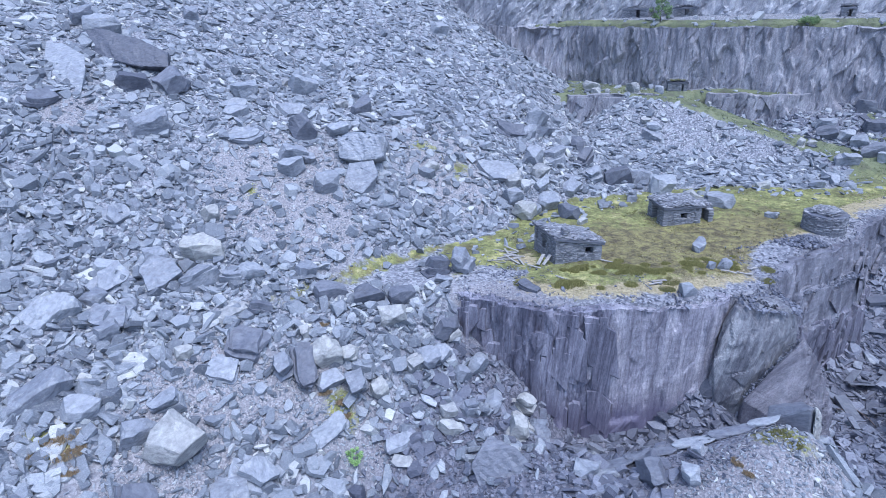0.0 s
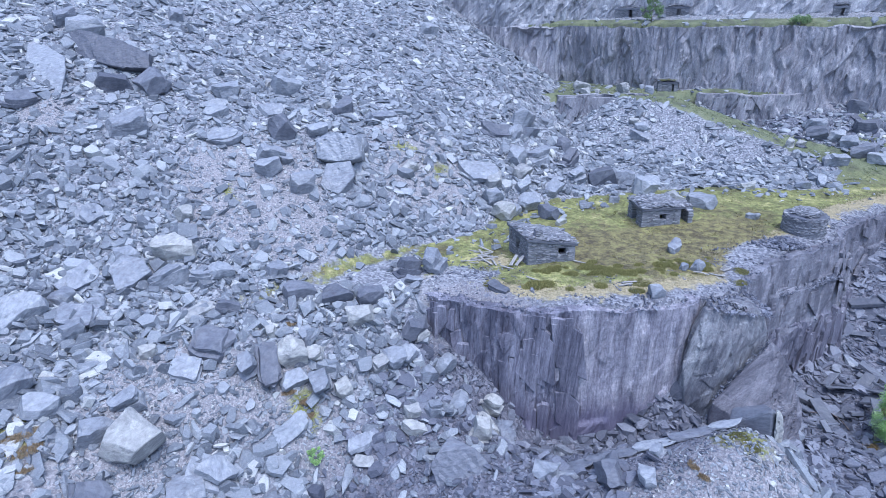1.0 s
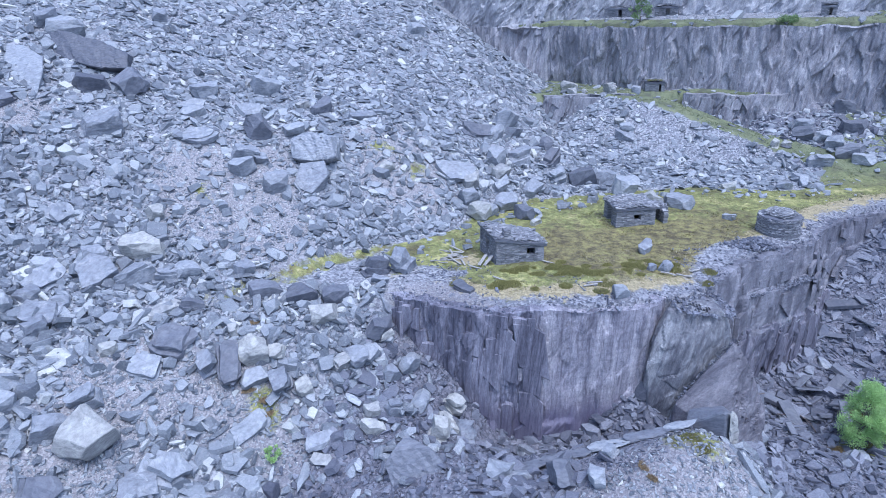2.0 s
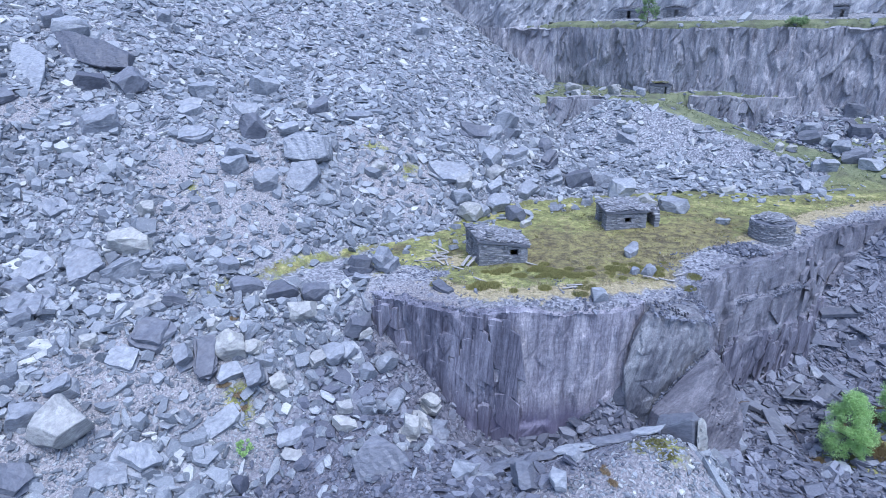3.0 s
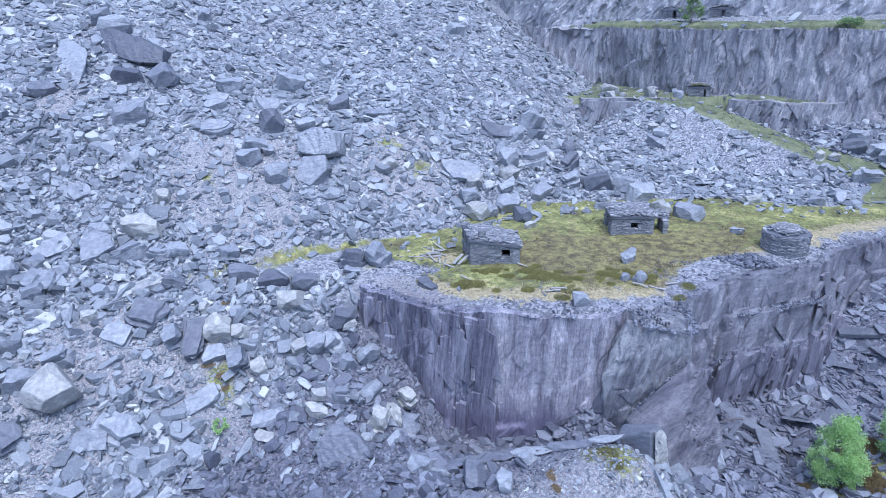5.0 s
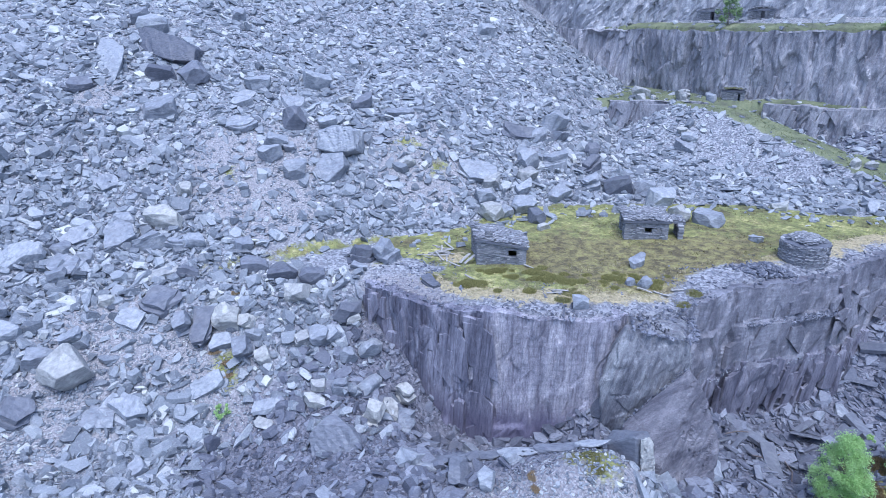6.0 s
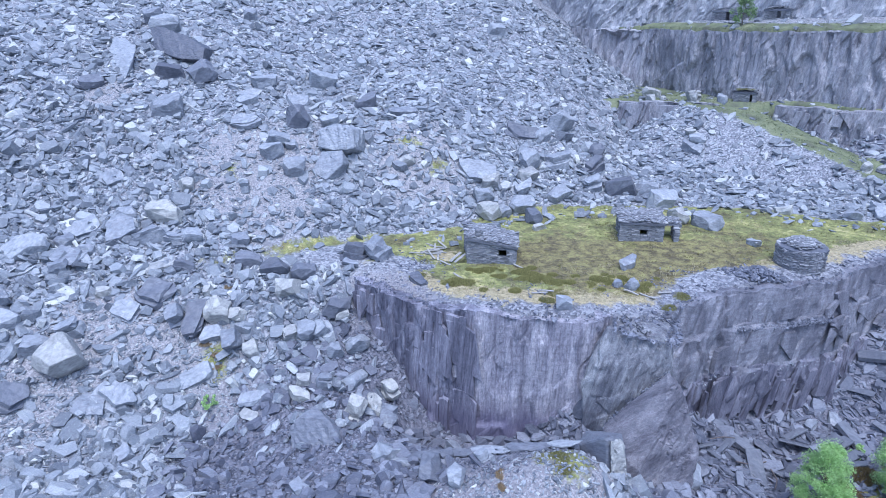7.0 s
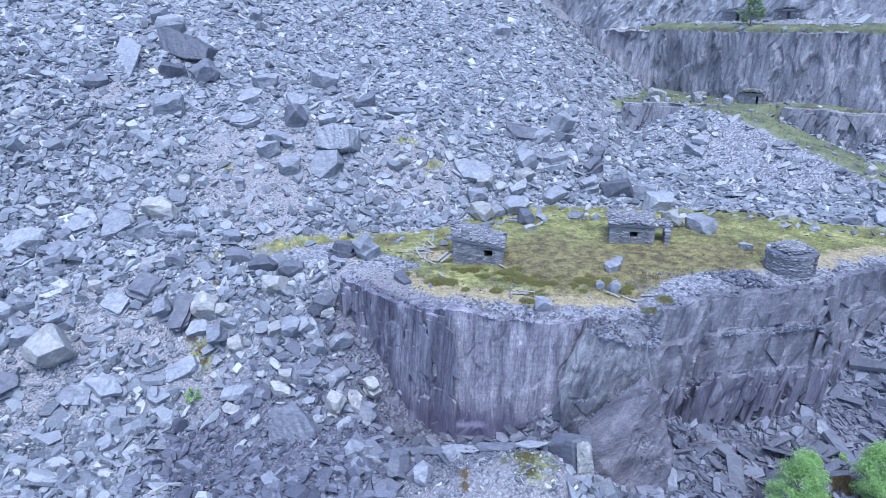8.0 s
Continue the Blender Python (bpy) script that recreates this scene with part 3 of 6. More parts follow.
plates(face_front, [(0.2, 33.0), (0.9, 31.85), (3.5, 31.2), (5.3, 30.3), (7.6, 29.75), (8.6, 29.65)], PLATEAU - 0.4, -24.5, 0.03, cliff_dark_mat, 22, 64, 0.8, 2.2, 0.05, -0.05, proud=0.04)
tagged(face_front, "sheer purple-grey slate face, dark at its split corner", "rock face", kind="structure")
face_right = cliff("rock_face_2", [(17.2, 33.2), (18.9, 33.2), (20.2, 34.2), (22.6, 36.8), (25.5, 38.1), (28.4, 39.8), (30.3, 42.3), (33, 44.5), (38, 47), (46, 49), (58, 51)], PLATEAU - 0.3, -25.4, 0.12, cliff_right_mat, 41, 0.3, 0.36, 0.11, ledges=((2.1, 0.26), (4.6, 0.2)), calm=(4.5, 0.7, cliff_ledge_mat), under=0.75)
RIGHT = [(20.2, 34.1), (22.6, 36.6), (25.5, 37.9), (28.4, 39.6), (30.3, 42.1), (33, 44.3), (38, 46.8)]
plates(face_right, RIGHT, PLATEAU - 0.4, PLATEAU - 2.6, 0.12, cliff_ledge_mat, 42, 18, 1.1, 0.9, 0.08, 0.12, proud=0.06, turn=0.03)
plates(face_right, RIGHT, PLATEAU - 2.4, PLATEAU - 5.2, 0.12, cliff_ledge_mat, 45, 20, 1.0, 1.1, 0.08, 0.2, proud=0.06, turn=0.03).location = (0.2, -0.42, 0)
plates(face_right, RIGHT, PLATEAU - 4.6, -24.8, 0.12, cliff_right_mat, 43, 150, 0.38, 2.0, 0.08, 0.3, proud=0.08, turn=0.04, depth=(0.1, 1.0)).location = (0.4, -0.8, 0)
tagged(face_right, "riven slate face with leaning cleavage and narrow ledges", "rock face", kind="structure")
face_bench = cliff("rock_face_3", [(11.5, 71.4), (15.2, 69.6), (19.6, 69.0), (22.0, 69.0), (23.5, 69.6)], BENCH - 0.05, -15.5, 0.1, cliff_back_mat, 51, 0.2, 0.35)
plates(face_bench, [(14.0, 69.9), (15.2, 69.5), (19.6, 68.9), (22.0, 68.9)], BENCH - 0.2, -15.0, 0.1, cliff_back_mat, 52, 60, 0.8, 1.8, 0.3, 0.25, proud=0.2)
tagged(face_bench, "low slate face below the middle bench", "rock face", kind="structure")
face_ledge = cliff("rock_face_4", [(28.2, 69.4), (29.3, 68.6), (33, 67.2), (38.2, 66.4), (40.5, 68.5)], BENCH - 0.05, -15.5, 0.12, cliff_back_mat, 61, 0.2, 0.4)
plates(face_ledge, [(29.3, 68.5), (33, 67.1), (38.2, 66.3)], BENCH - 0.2, -15.0, 0.12, cliff_back_mat, 62, 34, 1.0, 1.6, 0.3, 0.25, proud=0.12)
tagged(face_ledge, "broken slate ledge beneath the high quarry wall", "rock face", kind="structure")
face_high = cliff("rock_face_5", [(x - 0.35, y - 0.55) for x, y in WALL[1:11]], TERRACE - 0.4, -17.5, 0.07, cliff_back_mat, 71, 0.1, 0.5, 0.14, sunk=1.2, grain=2.6)
plates(face_high, WALL[2:11], TERRACE - 0.8, -16.0, 0.07, cliff_back_mat, 72, 26, 0.7, 2.4, 0.1, 0.05, (0.0, 0.35), 0.08, turn=0.03)
plates(face_high, WALL[2:11], TERRACE - 0.8, -16.0, 0.07, cliff_back_mat, 73, 60, 0.6, 2.2, 0.1, 0.16, (0.3, 0.95), 0.08, turn=0.03)
tagged(face_high, "high weathered slate wall with leaning vertical cleavage", "rock face", kind="structure")
upper_line = [(-5.4, 104.8), (9.3, 89.2), (11.6, 88.2), (15.6, 87.6), (20.4, 86.6)] + [(x + 4.2, y + 6.8) for x, y in WALL[5:11]]
face_upper = cliff("rock_face_6", upper_line, 18.0, TERRACE - 1, 0.05, cliff_hazed_mat, 81, 0.42, 0.5, 0.3)
plates(face_upper, upper_line[2:9], 4.0, TERRACE, 0.05, cliff_hazed_mat, 82, 60, 1.0, 2.8, 0.12, 0.18, (0.0, 0.8), 0.12, (-0.2, 1.0), 0.04)
tagged(face_upper, "upper quarry wall of pale slate with painted haze, above the terrace", "rock face", kind="structure")


# ---- rubble ----
def hull_mesh(name, points):
    bm = bmesh.new()
    for q in points:
        bm.verts.new(q)
    res = bmesh.ops.convex_hull(bm, input=bm.verts)
    bmesh.ops.delete(bm, geom=[g for g in res["geom_interior"] if isinstance(g, bmesh.types.BMVert)], context="VERTS")
    me = bpy.data.meshes.new(name)
    bm.to_mesh(me)
    bm.free()
    return me


def chunk_points(r, a, b, c, extra):
    """Corners of a split block about a long: an uneven polygon with a skewed top."""
    n = 4 + int(r.integers(0, 2)) + (1 if extra > 2 else 0)
    ang = np.sort((np.arange(n) + r.uniform(-0.36, 0.36, n)) * 2 * np.pi / n)
    rad = r.uniform(0.62, 1.08, n)
    sx, sy, k = r.normal(0, 0.07), r.normal(0, 0.07), r.uniform(0.72, 1.0)
    tx, ty = r.normal(0, 0.22, 2)
    pts = []
    for q, w in zip(ang, rad):
        u, v = 0.56 * w * math.cos(q), 0.56 * w * math.sin(q)
        pts.append((a * u, b * v, -c / 2 * r.uniform(0.7, 1.1)))
        j = k * r.uniform(0.86, 1.08)
        pts.append((a * (u * j + sx), b * (v * j + sy), c * (0.5 + tx * u + ty * v) * r.uniform(0.85, 1.05)))
    for _ in range(max(0, extra - 3)):
        q = r.uniform(0, 6.283)
        pts.append((a * 0.52 * math.cos(q), b * 0.52 * math.sin(q), c * r.uniform(-0.4, 0.4)))
    return pts


def templates(seed, count, extra):
    r, out = np.random.default_rng(seed), []
    for i in range(count):
        kind = r.uniform()
        if kind < 0.48:
            a, b, c = 1, r.uniform(0.5, 0.85), r.uniform(0.14, 0.28)
        elif kind < 0.74:
            a, b, c = 0.95, r.uniform(0.55, 0.85), r.uniform(0.32, 0.6)
        else:
            a, b, c = 1.3, r.uniform(0.25, 0.42), r.uniform(0.14, 0.28)
        me = hull_mesh("template", chunk_points(r, a, b, c, extra))
        me.calc_loop_triangles()
        co = np.empty(len(me.vertices) * 3)
        me.vertices.foreach_get("co", co)
        tri = np.array([t.vertices[:] for t in me.loop_triangles])
        out.append((co.reshape(-1, 3), tri))
        bpy.data.meshes.remove(me)
    return out


def turns(r, n, normal, tilt):
    """n rotation matrices: any heading, leaning about the given normals."""
    yaw = r.uniform(0, 2 * np.pi, n)
    up = normal + r.normal(0, tilt, (n, 3))
    up /= np.linalg.norm(up, axis=1)[:, None]
    a = np.stack([np.cos(yaw), np.sin(yaw), np.zeros(n)], -1)
    a -= up * (a * up).sum(1)[:, None]
    a /= np.linalg.norm(a, axis=1)[:, None]
    b = np.cross(up, a)
    return np.stack([a, b, up], -1)


def slope_normals(x, y):
    e = 0.6
    n = np.stack([height(x - e, y) - height(x + e, y), height(x, y - e) - height(x, y + e), np.full(len(x), 2 * e)], -1)
    n[:, :2] = np.clip(n[:, :2], -1.2, 1.2)
    return n / np.linalg.norm(n, axis=1)[:, None]


def heap(name, x, y, size, lift, tilt, shapes, material, seed):
    """One mesh of loose stones lying on the ground at x, y."""
    r = np.random.default_rng(seed)
    n = len(x)
    rot = turns(r, n, slope_normals(x, y), tilt)
    pos = np.stack([x, y, height(x, y) + lift * size], -1)
    which = r.integers(0, len(shapes), n)
    vs, fs, at = [], [], 0
    for k, (co, tri) in enumerate(shapes):
        idx = np.nonzero(which == k)[0]
        if not len(idx):
            continue
        stretch = r.uniform(0.8, 1.2, (len(idx), 1, 3))
        v = np.einsum("nij,nmj->nmi", rot[idx], co[None] * stretch * size[idx, None, None]) + pos[idx, None]
        f = tri[None] + (at + np.arange(len(idx)) * len(co))[:, None, None]
        vs.append(v.reshape(-1, 3))
        fs.append(f.reshape(-1, 3))
        at += len(idx) * len(co)
    V, F = np.concatenate(vs), np.concatenate(fs)
    me = bpy.data.meshes.new(name)
    me.vertices.add(len(V))
    me.vertices.foreach_set("co", V.astype(np.float32).ravel())
    me.loops.add(F.size)
    me.loops.foreach_set("vertex_index", F.astype(np.int32).ravel())
    me.polygons.add(len(F))
    me.polygons.foreach_set("loop_start", np.arange(0, F.size, 3, dtype=np.int32))
    me.polygons.foreach_set("loop_total", np.full(len(F), 3, np.int32))
    me.polygons.foreach_set("use_smooth", np.zeros(len(F), bool))
    me.update(calc_edges=True)
    me.materials.append(material)
    return new(name, me)


def rubble_amount(x, y):
    """Where loose stone lies: the scree slopes, the quarry floor and the spoil below the ramp."""
    d, back = side(EDGE, x, y), side(WALL, x, y)
    up, (ridge, rd) = upper_scree(x, y), ramp_ridge(x, y)
    off = side(TOE, x, y)
    amount = np.maximum(smooth(-0.3, 0.8, off), 0.12 * smooth(-4.5, 0, off)) * smooth(-9, -6, x) + (x < -7)
    amount = np.maximum(np.clip(amount, 0, 1), smooth(0.2, 0.6, talus(x, y, back) - PLATEAU))
    amount = np.where((d < 0) | ((x < 0) & (d < 1.5)), 1.0, amount)
    amount = np.where((d > -0.1) & (d < 2.0) & (x > 1), 0.0, amount)
    amount = np.where((bench_side(x, y) > 0) & (up < BENCH + 0.1), 0.06, amount)
    amount = amount * (1 - 0.97 * smooth(2.4, 1.4, rd) * (x > 20))
    amount = amount * (1 - 0.2 * hills(x, y, 1.9, [(14.2, 22.2, 1.0)]))
    amount = amount * (1 - 0.45 * np.exp(-(side(VERGE, x, y) / 0.8) ** 2) * smooth(-16, -9, x) * smooth(5, 3, x))
    amount = np.where(back > -0.5, np.where(up > TERRACE + 0.2, 1.0, 0.05), amount)
    return amount


def scatter(seed, n, y0, y1, power=1.0):
    r = np.random.default_rng(seed)
    y = y0 + (y1 - y0) * r.uniform(0, 1, n) ** power
    x = 8 + (r.uniform(-1, 1, n)) * (0.86 * y + 12)
    return r, x, y


small, middling = templates(5, 24, 0), templates(6, 40, 3)


def loose_blocks(x, y, size, lift, tilt, shapes, material, seed, label):
    """Blocks that one could pick up one by one, sharing a few meshes."""
    r = np.random.default_rng(seed)
    rot = turns(r, len(x), slope_normals(x, y), tilt)
    z = height(x, y) + lift * size
    meshes = []
    for co, tri in shapes:
        me = bpy.data.meshes.new("boulder")
        me.from_pydata(co.tolist(), [], tri.tolist())
        me.materials.append(material)
        meshes.append(me)
    for k in range(len(x)):
        ob = new("boulder", meshes[k % len(meshes)])
        grow = Matrix.Diagonal((*(float(v) * float(size[k]) for v in r.uniform(0.8, 1.2, 3)), 1))
        ob.matrix_world = Matrix.Translation((float(x[k]), float(y[k]), float(z[k]))) @ Matrix(rot[k].tolist()).to_4x4() @ grow
        tagged(ob, label, "boulder", "tumbled blocks")


def lay(name, seed, n, y0, y1, power, amount, middle, spread, lo, hi, lift, tilt, shapes, label, category, apart=0.0):
    """Scatter stones where amount() says so; the newly broken floor and the painted shade take the darker slate."""
    r, x, y = scatter(seed, n, y0, y1, power)
    keep = (r.uniform(0, 1, len(x)) < amount(x, y)) & (x > -46) & (x < 56)
    x, y = x[keep], y[keep]
    size = np.clip(np.exp(r.normal(math.log(middle), spread, len(x))), lo, hi)
    own = (y < apart) & (x > -6) & (x < 6)
    if apart:
        loose_blocks(x[own], y[own], size[own], lift, tilt, shapes, slate_own, seed + 9, "grey angular slate block resting in the scree")
        x, y, size = x[~own], y[~own], size[~own]
    fresh_shade = fresh_shade_amount(x, y) > r.uniform(0.25, 0.85, len(x))
    for pick, mat, nm, lb in ((~fresh_shade, slate, name, label), (fresh_shade, slate_fresh, "fresh_" + name, "newly broken dark " + label)):
        if not pick.any():
            continue
        tagged(heap(nm, x[pick], y[pick], size[pick], lift, tilt, shapes, mat, seed + 7), lb, category, kind="stuff")


lay("slate_chippings", 101, 240000, 15, 80, 1.25, lambda x, y: rubble_amount(x, y) * np.clip(1.1 - y / 85, 0.1, 1) * (0.45 + 0.45 * fineness(x, y)) * np.where((x > 20) & (y < 45), 1.3, 1) * (np.abs(x - 8) < 0.72 * y + 8), 0.16, 0.38, 0.06, 0.4, 0.05, 0.35, small, "small slate chippings strewn over the slopes", "rubble")
def bare(x, y):
    """0 where no blocks lie: on the gravel mound and along the slabs that crop out behind it."""
    crop = np.exp(-(side([(6.2, 23.3), (15.4, 23.9)], x, y) / 0.7) ** 2) * smooth(5.5, 6.5, x) * smooth(16, 15, x)
    return np.clip(1 - 0.95 * hills(x, y, 1.9, [(14.2, 21.6, 1.0), (13.0, 20.6, 0.8)]) - 0.85 * crop, 0, 1)


def bulk(x, y):
    """The body of the scree: sparse on gravel and on the floor below the riven face."""
    return rubble_amount(x, y) * (1 - 0.8 * fineness(x, y)) * (1 - 0.7 * smooth(20, 23, x) * smooth(45, 38, y)) * bare(x, y)


thin = [(co * np.array((1.05, 1.0, 0.66)), tri) for co, tri in middling]
lay("slate_scree", 102, 31000, 15, 40, 0.95, bulk, 0.42, 0.5, 0.17, 1.3, 0.13, 0.5, middling, "angular slate blocks and slabs tipped down the slope", "scree")
lay("upper_slate_scree", 112, 68000, 40, 92, 0.95, bulk, 0.46, 0.48, 0.18, 1.3, 0.08, 0.29, thin, "flat slate slabs and blocks on the upper slope", "scree")
lay("large_slate_scree", 103, 3600, 16, 92, 0.95, lambda x, y: rubble_amount(x, y) * (1 - fineness(x, y)) * (1 - 0.8 * smooth(20, 23, x) * smooth(45, 38, y)) * bare(x, y), 0.85, 0.25, 0.55, 1.5, 0.14, 0.34, templates(7, 30, 6), "larger tumbled slate blocks among the scree", "scree")
lay("tumbled_scree", 108, 14000, 22, 66, 1.0, lambda x, y: rubble_amount(x, y) * np.clip(hills(x, y, 2.2, [(-0.6, 28.6, 0.5), (0.8, 26.6, 0.5), (-2.2, 30.0, 0.35), (38.5, 61.5, 0.6), (41.5, 58.5, 0.6), (36.5, 63.5, 0.5), (43.0, 62.5, 0.5)]) + hills(x, y, 3.2, [(4.0, 45.5, 0.9), (8.5, 49.5, 0.85), (3.5, 50.5, 0.6), (12.5, 52, 0.75), (0.5, 43.0, 0.5), (6.3, 47.2, 0.6), (16.5, 54.0, 0.6), (-12, 31, 0.25), (-17, 30, 0.3), (-20.5, 25.5, 0.55), (-18.5, 21.5, 0.5), (-24, 29.5, 0.4)]), 0, 1), 0.62, 0.32, 0.35, 1.3, 0.16, 0.45, templates(9, 40, 7), "blocky tumbled slate boulders packed close together", "scree", 30.0)


def shard_templates(seed, count):
    r, out = np.random.default_rng(seed), []
    for k in range(count):
        me = hull_mesh("template", chunk_points(r, 1.3, r.uniform(0.2, 0.5), r.uniform(0.05, 0.12), 0))
        me.calc_loop_triangles()
        co = np.array([v.co[:] for v in me.vertices])
        out.append((co, np.array([t.vertices[:] for t in me.loop_triangles])))
        bpy.data.meshes.remove(me)
    return out


lay("slate_shards", 109, 16000, 26, 50, 1.0, lambda x, y: rubble_amount(x, y) * smooth(19.5, 21.5, x) * (side(EDGE, x, y) < -0.3), 0.46, 0.38, 0.2, 1.2, 0.12, 0.3, shard_templates(10, 24), "long thin slate shards on the quarry floor", "scree")


def ledge_strip(name, line, depth, out, spread, n, middle, material, seed, label):
    """Broken slate lying along a ledge of the riven face."""
    r = np.random.default_rng(seed)
    p = np.array(line, float)
    run = np.concatenate([[0], np.cumsum(np.hypot(*np.diff(p, axis=0).T))])
    s = r.uniform(0, run[-1], n)
    px, py = np.interp(s, run, p[:, 0]), np.interp(s, run, p[:, 1])
    ex, ey = np.interp(s + 0.3, run, p[:, 0]) - px, np.interp(s + 0.3, run, p[:, 1]) - py
    le = np.maximum(np.hypot(ex, ey), 1e-6)
    o = out + r.uniform(-spread, spread, n)
    px, py = px + ey / le * o, py - ex / le * o
    size = np.clip(np.exp(r.normal(math.log(middle), 0.4, n)), 0.05, 0.5)
    lift = (PLATEAU - 0.3 - depth - 0.5 * (o - out) + r.uniform(-0.05, 0.05, n) - height(px, py)) / size
    return tagged(heap(name, px, py, size, lift, 0.3, small, material, seed + 1), label, "rubble", kind="stuff")


ledge_strip("ledge_chippings", RIGHT[1:4], 2.15, 0.36, 0.2, 700, 0.13, slate_fresh, 301, "slate chippings lodged on the upper ledge")
ledge_strip("ledge_fragments", RIGHT[:4], 4.65, 0.95, 0.15, 90, 0.11, slate, 305, "pale slate fragments along the lower ledge")
r, x, y = scatter(105, 90000, 28, 60, 1.0)
d = side(EDGE, x, y)
strewn = smooth(0.05, 0.5, value_noise(x / 1.7, y / 1.2, 91) + 0.4 * value_noise(x / 0.6, y / 0.5, 92)) * smooth(4.4, 2.6, d) * smooth(26, 22, x)
strewn = np.maximum(strewn, 1.2 * np.exp(-((x - 2.8) / 2.8) ** 2 - ((y - 34.8) / 1.9) ** 2))
keep = (r.uniform(0, 1, len(x)) < np.maximum(0.75 * np.exp(-((d - 0.3) / 0.95) ** 2), 0.55 * strewn)) & (x > 0.5) & (x < 50) & (d > -0.12)
x, y, d = x[keep], y[keep], d[keep]
size = np.clip(np.exp(r.normal(math.log(0.14), 0.42, len(x))), 0.06, 0.5)
lift = np.maximum(PLATEAU - 0.27 - 0.35 * np.maximum(0.1 - d, 0) - height(x, y), 0) / size
rim = heap("rim_chippings", x, y, size, lift + 0.06, 0.3, small, slate_fresh, 8)
tagged(rim, "mauve-grey slate chippings along the ledge rim", "rubble", kind="stuff")


# ---- rock masses and boulders ----
def part(name, bm, material, parent, label=""):
    me = bpy.data.meshes.new(name)
    bm.to_mesh(me)
    bm.free()
    me.materials.append(material)
    ob = new(name, me)
    ob.parent = parent
    if label:
        ob["label"] = label
    return ob


def hull_bm(points):
    bm = bmesh.new()
    for q in points:
        bm.verts.new(q)
    res = bmesh.ops.convex_hull(bm, input=bm.verts)
    loose = [g for g in res["geom_interior"] if isinstance(g, bmesh.types.BMVert)]
    bmesh.ops.delete(bm, geom=loose, context="VERTS")
    bmesh.ops.dissolve_limit(bm, angle_limit=radians(6), verts=bm.verts, edges=bm.edges)
    return bm


def rock_mass(name, points, material, seed, longest=0.35, rough=0.12, cell=(1.2, 2.6), dip=20.0, broken=None):
    """Bedrock or a great block: a hull, cut fine and broken into plates that dip to one side; broken: (from x, to x, times rougher)."""
    bm = hull_bm(points)
    bmesh.ops.bevel(bm, geom=bm.edges, offset=0.05, segments=1, affect="EDGES")
    bmesh.ops.triangulate(bm, faces=bm.faces)
    for _ in range(7):
        cut = [e for e in bm.edges if e.calc_length() > longest]
        if not cut:
            break
        bmesh.ops.subdivide_edges(bm, edges=cut, cuts=1)
        bmesh.ops.triangulate(bm, faces=bm.faces)
    bm.normal_update()
    co = np.array([v.co[:] for v in bm.verts])
    no = np.array([v.normal[:] for v in bm.verts])
    c, s = math.cos(radians(dip)), math.sin(radians(dip))
    flat = co[:, 0] + 0.8 * co[:, 1]
    u, w = flat * c - co[:, 2] * s + 50, flat * s + co[:, 2] * c + 50
    u = u + 0.12 * value_noise(u / 0.5, w / 0.7, seed + 4)
    d = 0.8 * blocks(u, w, cell[0], cell[1], seed) + 0.5 * blocks(u, w, cell[0] * 0.4, cell[1] * 0.5, seed + 1) + 0.22 * blocks(u, w, cell[0] * 0.15, cell[1] * 0.3, seed + 2)
    k = rough * np.ones(len(co))
    if broken:
        k = k * (1 + (broken[2] - 1) * smooth(broken[0], broken[1], co[:, 0]))
    co += no * (k * (d - 0.3))[:, None]
    for v, q in zip(bm.verts, co):
        v.co = q
    me = bpy.data.meshes.new(name)
    bm.to_mesh(me)
    bm.free()
    me.materials.append(material)
    return new(name, me)


buttress = rock_mass("rock_buttress", [(16.0, 30.6, -15.9), (17.4, 30.1, -15.7), (18.7, 30.3, -15.8), (19.2, 30.4, -16.2), (16.6, 32.6, -15.8), (19.3, 33.2, -16.2), (19.4, 30.1, -17.4), (17.2, 29.5, -17.5), (15.2, 30.2, -17.6), (14.9, 30.0, -19.2), (15.2, 29.7, -21.0), (16.3, 29.2, -21.2), (15.6, 29.4, -24.0), (18.8, 29.2, -24.0), (19.8, 31.6, -24.0), (19.8, 33.5, -24.0), (15.4, 32.0, -24.0)], buttress_mat, 3, 0.17, 0.14, (1.6, 3.4), 28)
tagged(buttress, "jutting grey-green slate buttress with a gravel top", "rock face", kind="structure")
r, n = np.random.default_rng(15), 520
bx, by = r.uniform(16.3, 19.7, n), r.uniform(30.0, 33.0, n)
bs = np.clip(np.exp(r.normal(math.log(0.17), 0.4, n)), 0.07, 0.5)
on_top = -15.78 - 0.14 * (bx - 16.5) - height(bx, by)
topping = heap("buttress_chippings", bx, by, bs, on_top / bs, 0.3, small, slate_fresh, 16)
tagged(topping, "slate chippings lying on the buttress top", "rubble", kind="stuff")
leaning = rock_mass("leaning_slab", [(16.3, 28.7, -20.7), (17.6, 28.9, -19.0), (19.2, 29.2, -17.2), (19.9, 29.0, -18.1), (20.4, 28.6, -19.6), (20.9, 28.4, -20.6), (20.9, 27.7, -22.4), (20.4, 27.3, -24.0), (18.2, 26.9, -21.6), (17.8, 26.7, -24.0), (17.2, 27.3, -20.9), (18.9, 27.6, -20.0), (16.2, 28.4, -23.5), (20.9, 30.3, -24.0), (19.6, 30.8, -18.6), (16.4, 30.0, -24.0)], slab_mat, 8, 0.16, 0.035, (1.2, 3.4), 42, (18.6, 19.4, 4.0))
tagged(leaning, "huge tilted slate slab leaning against the buttress foot", "rock slab")
r, n = np.random.default_rng(35), 300
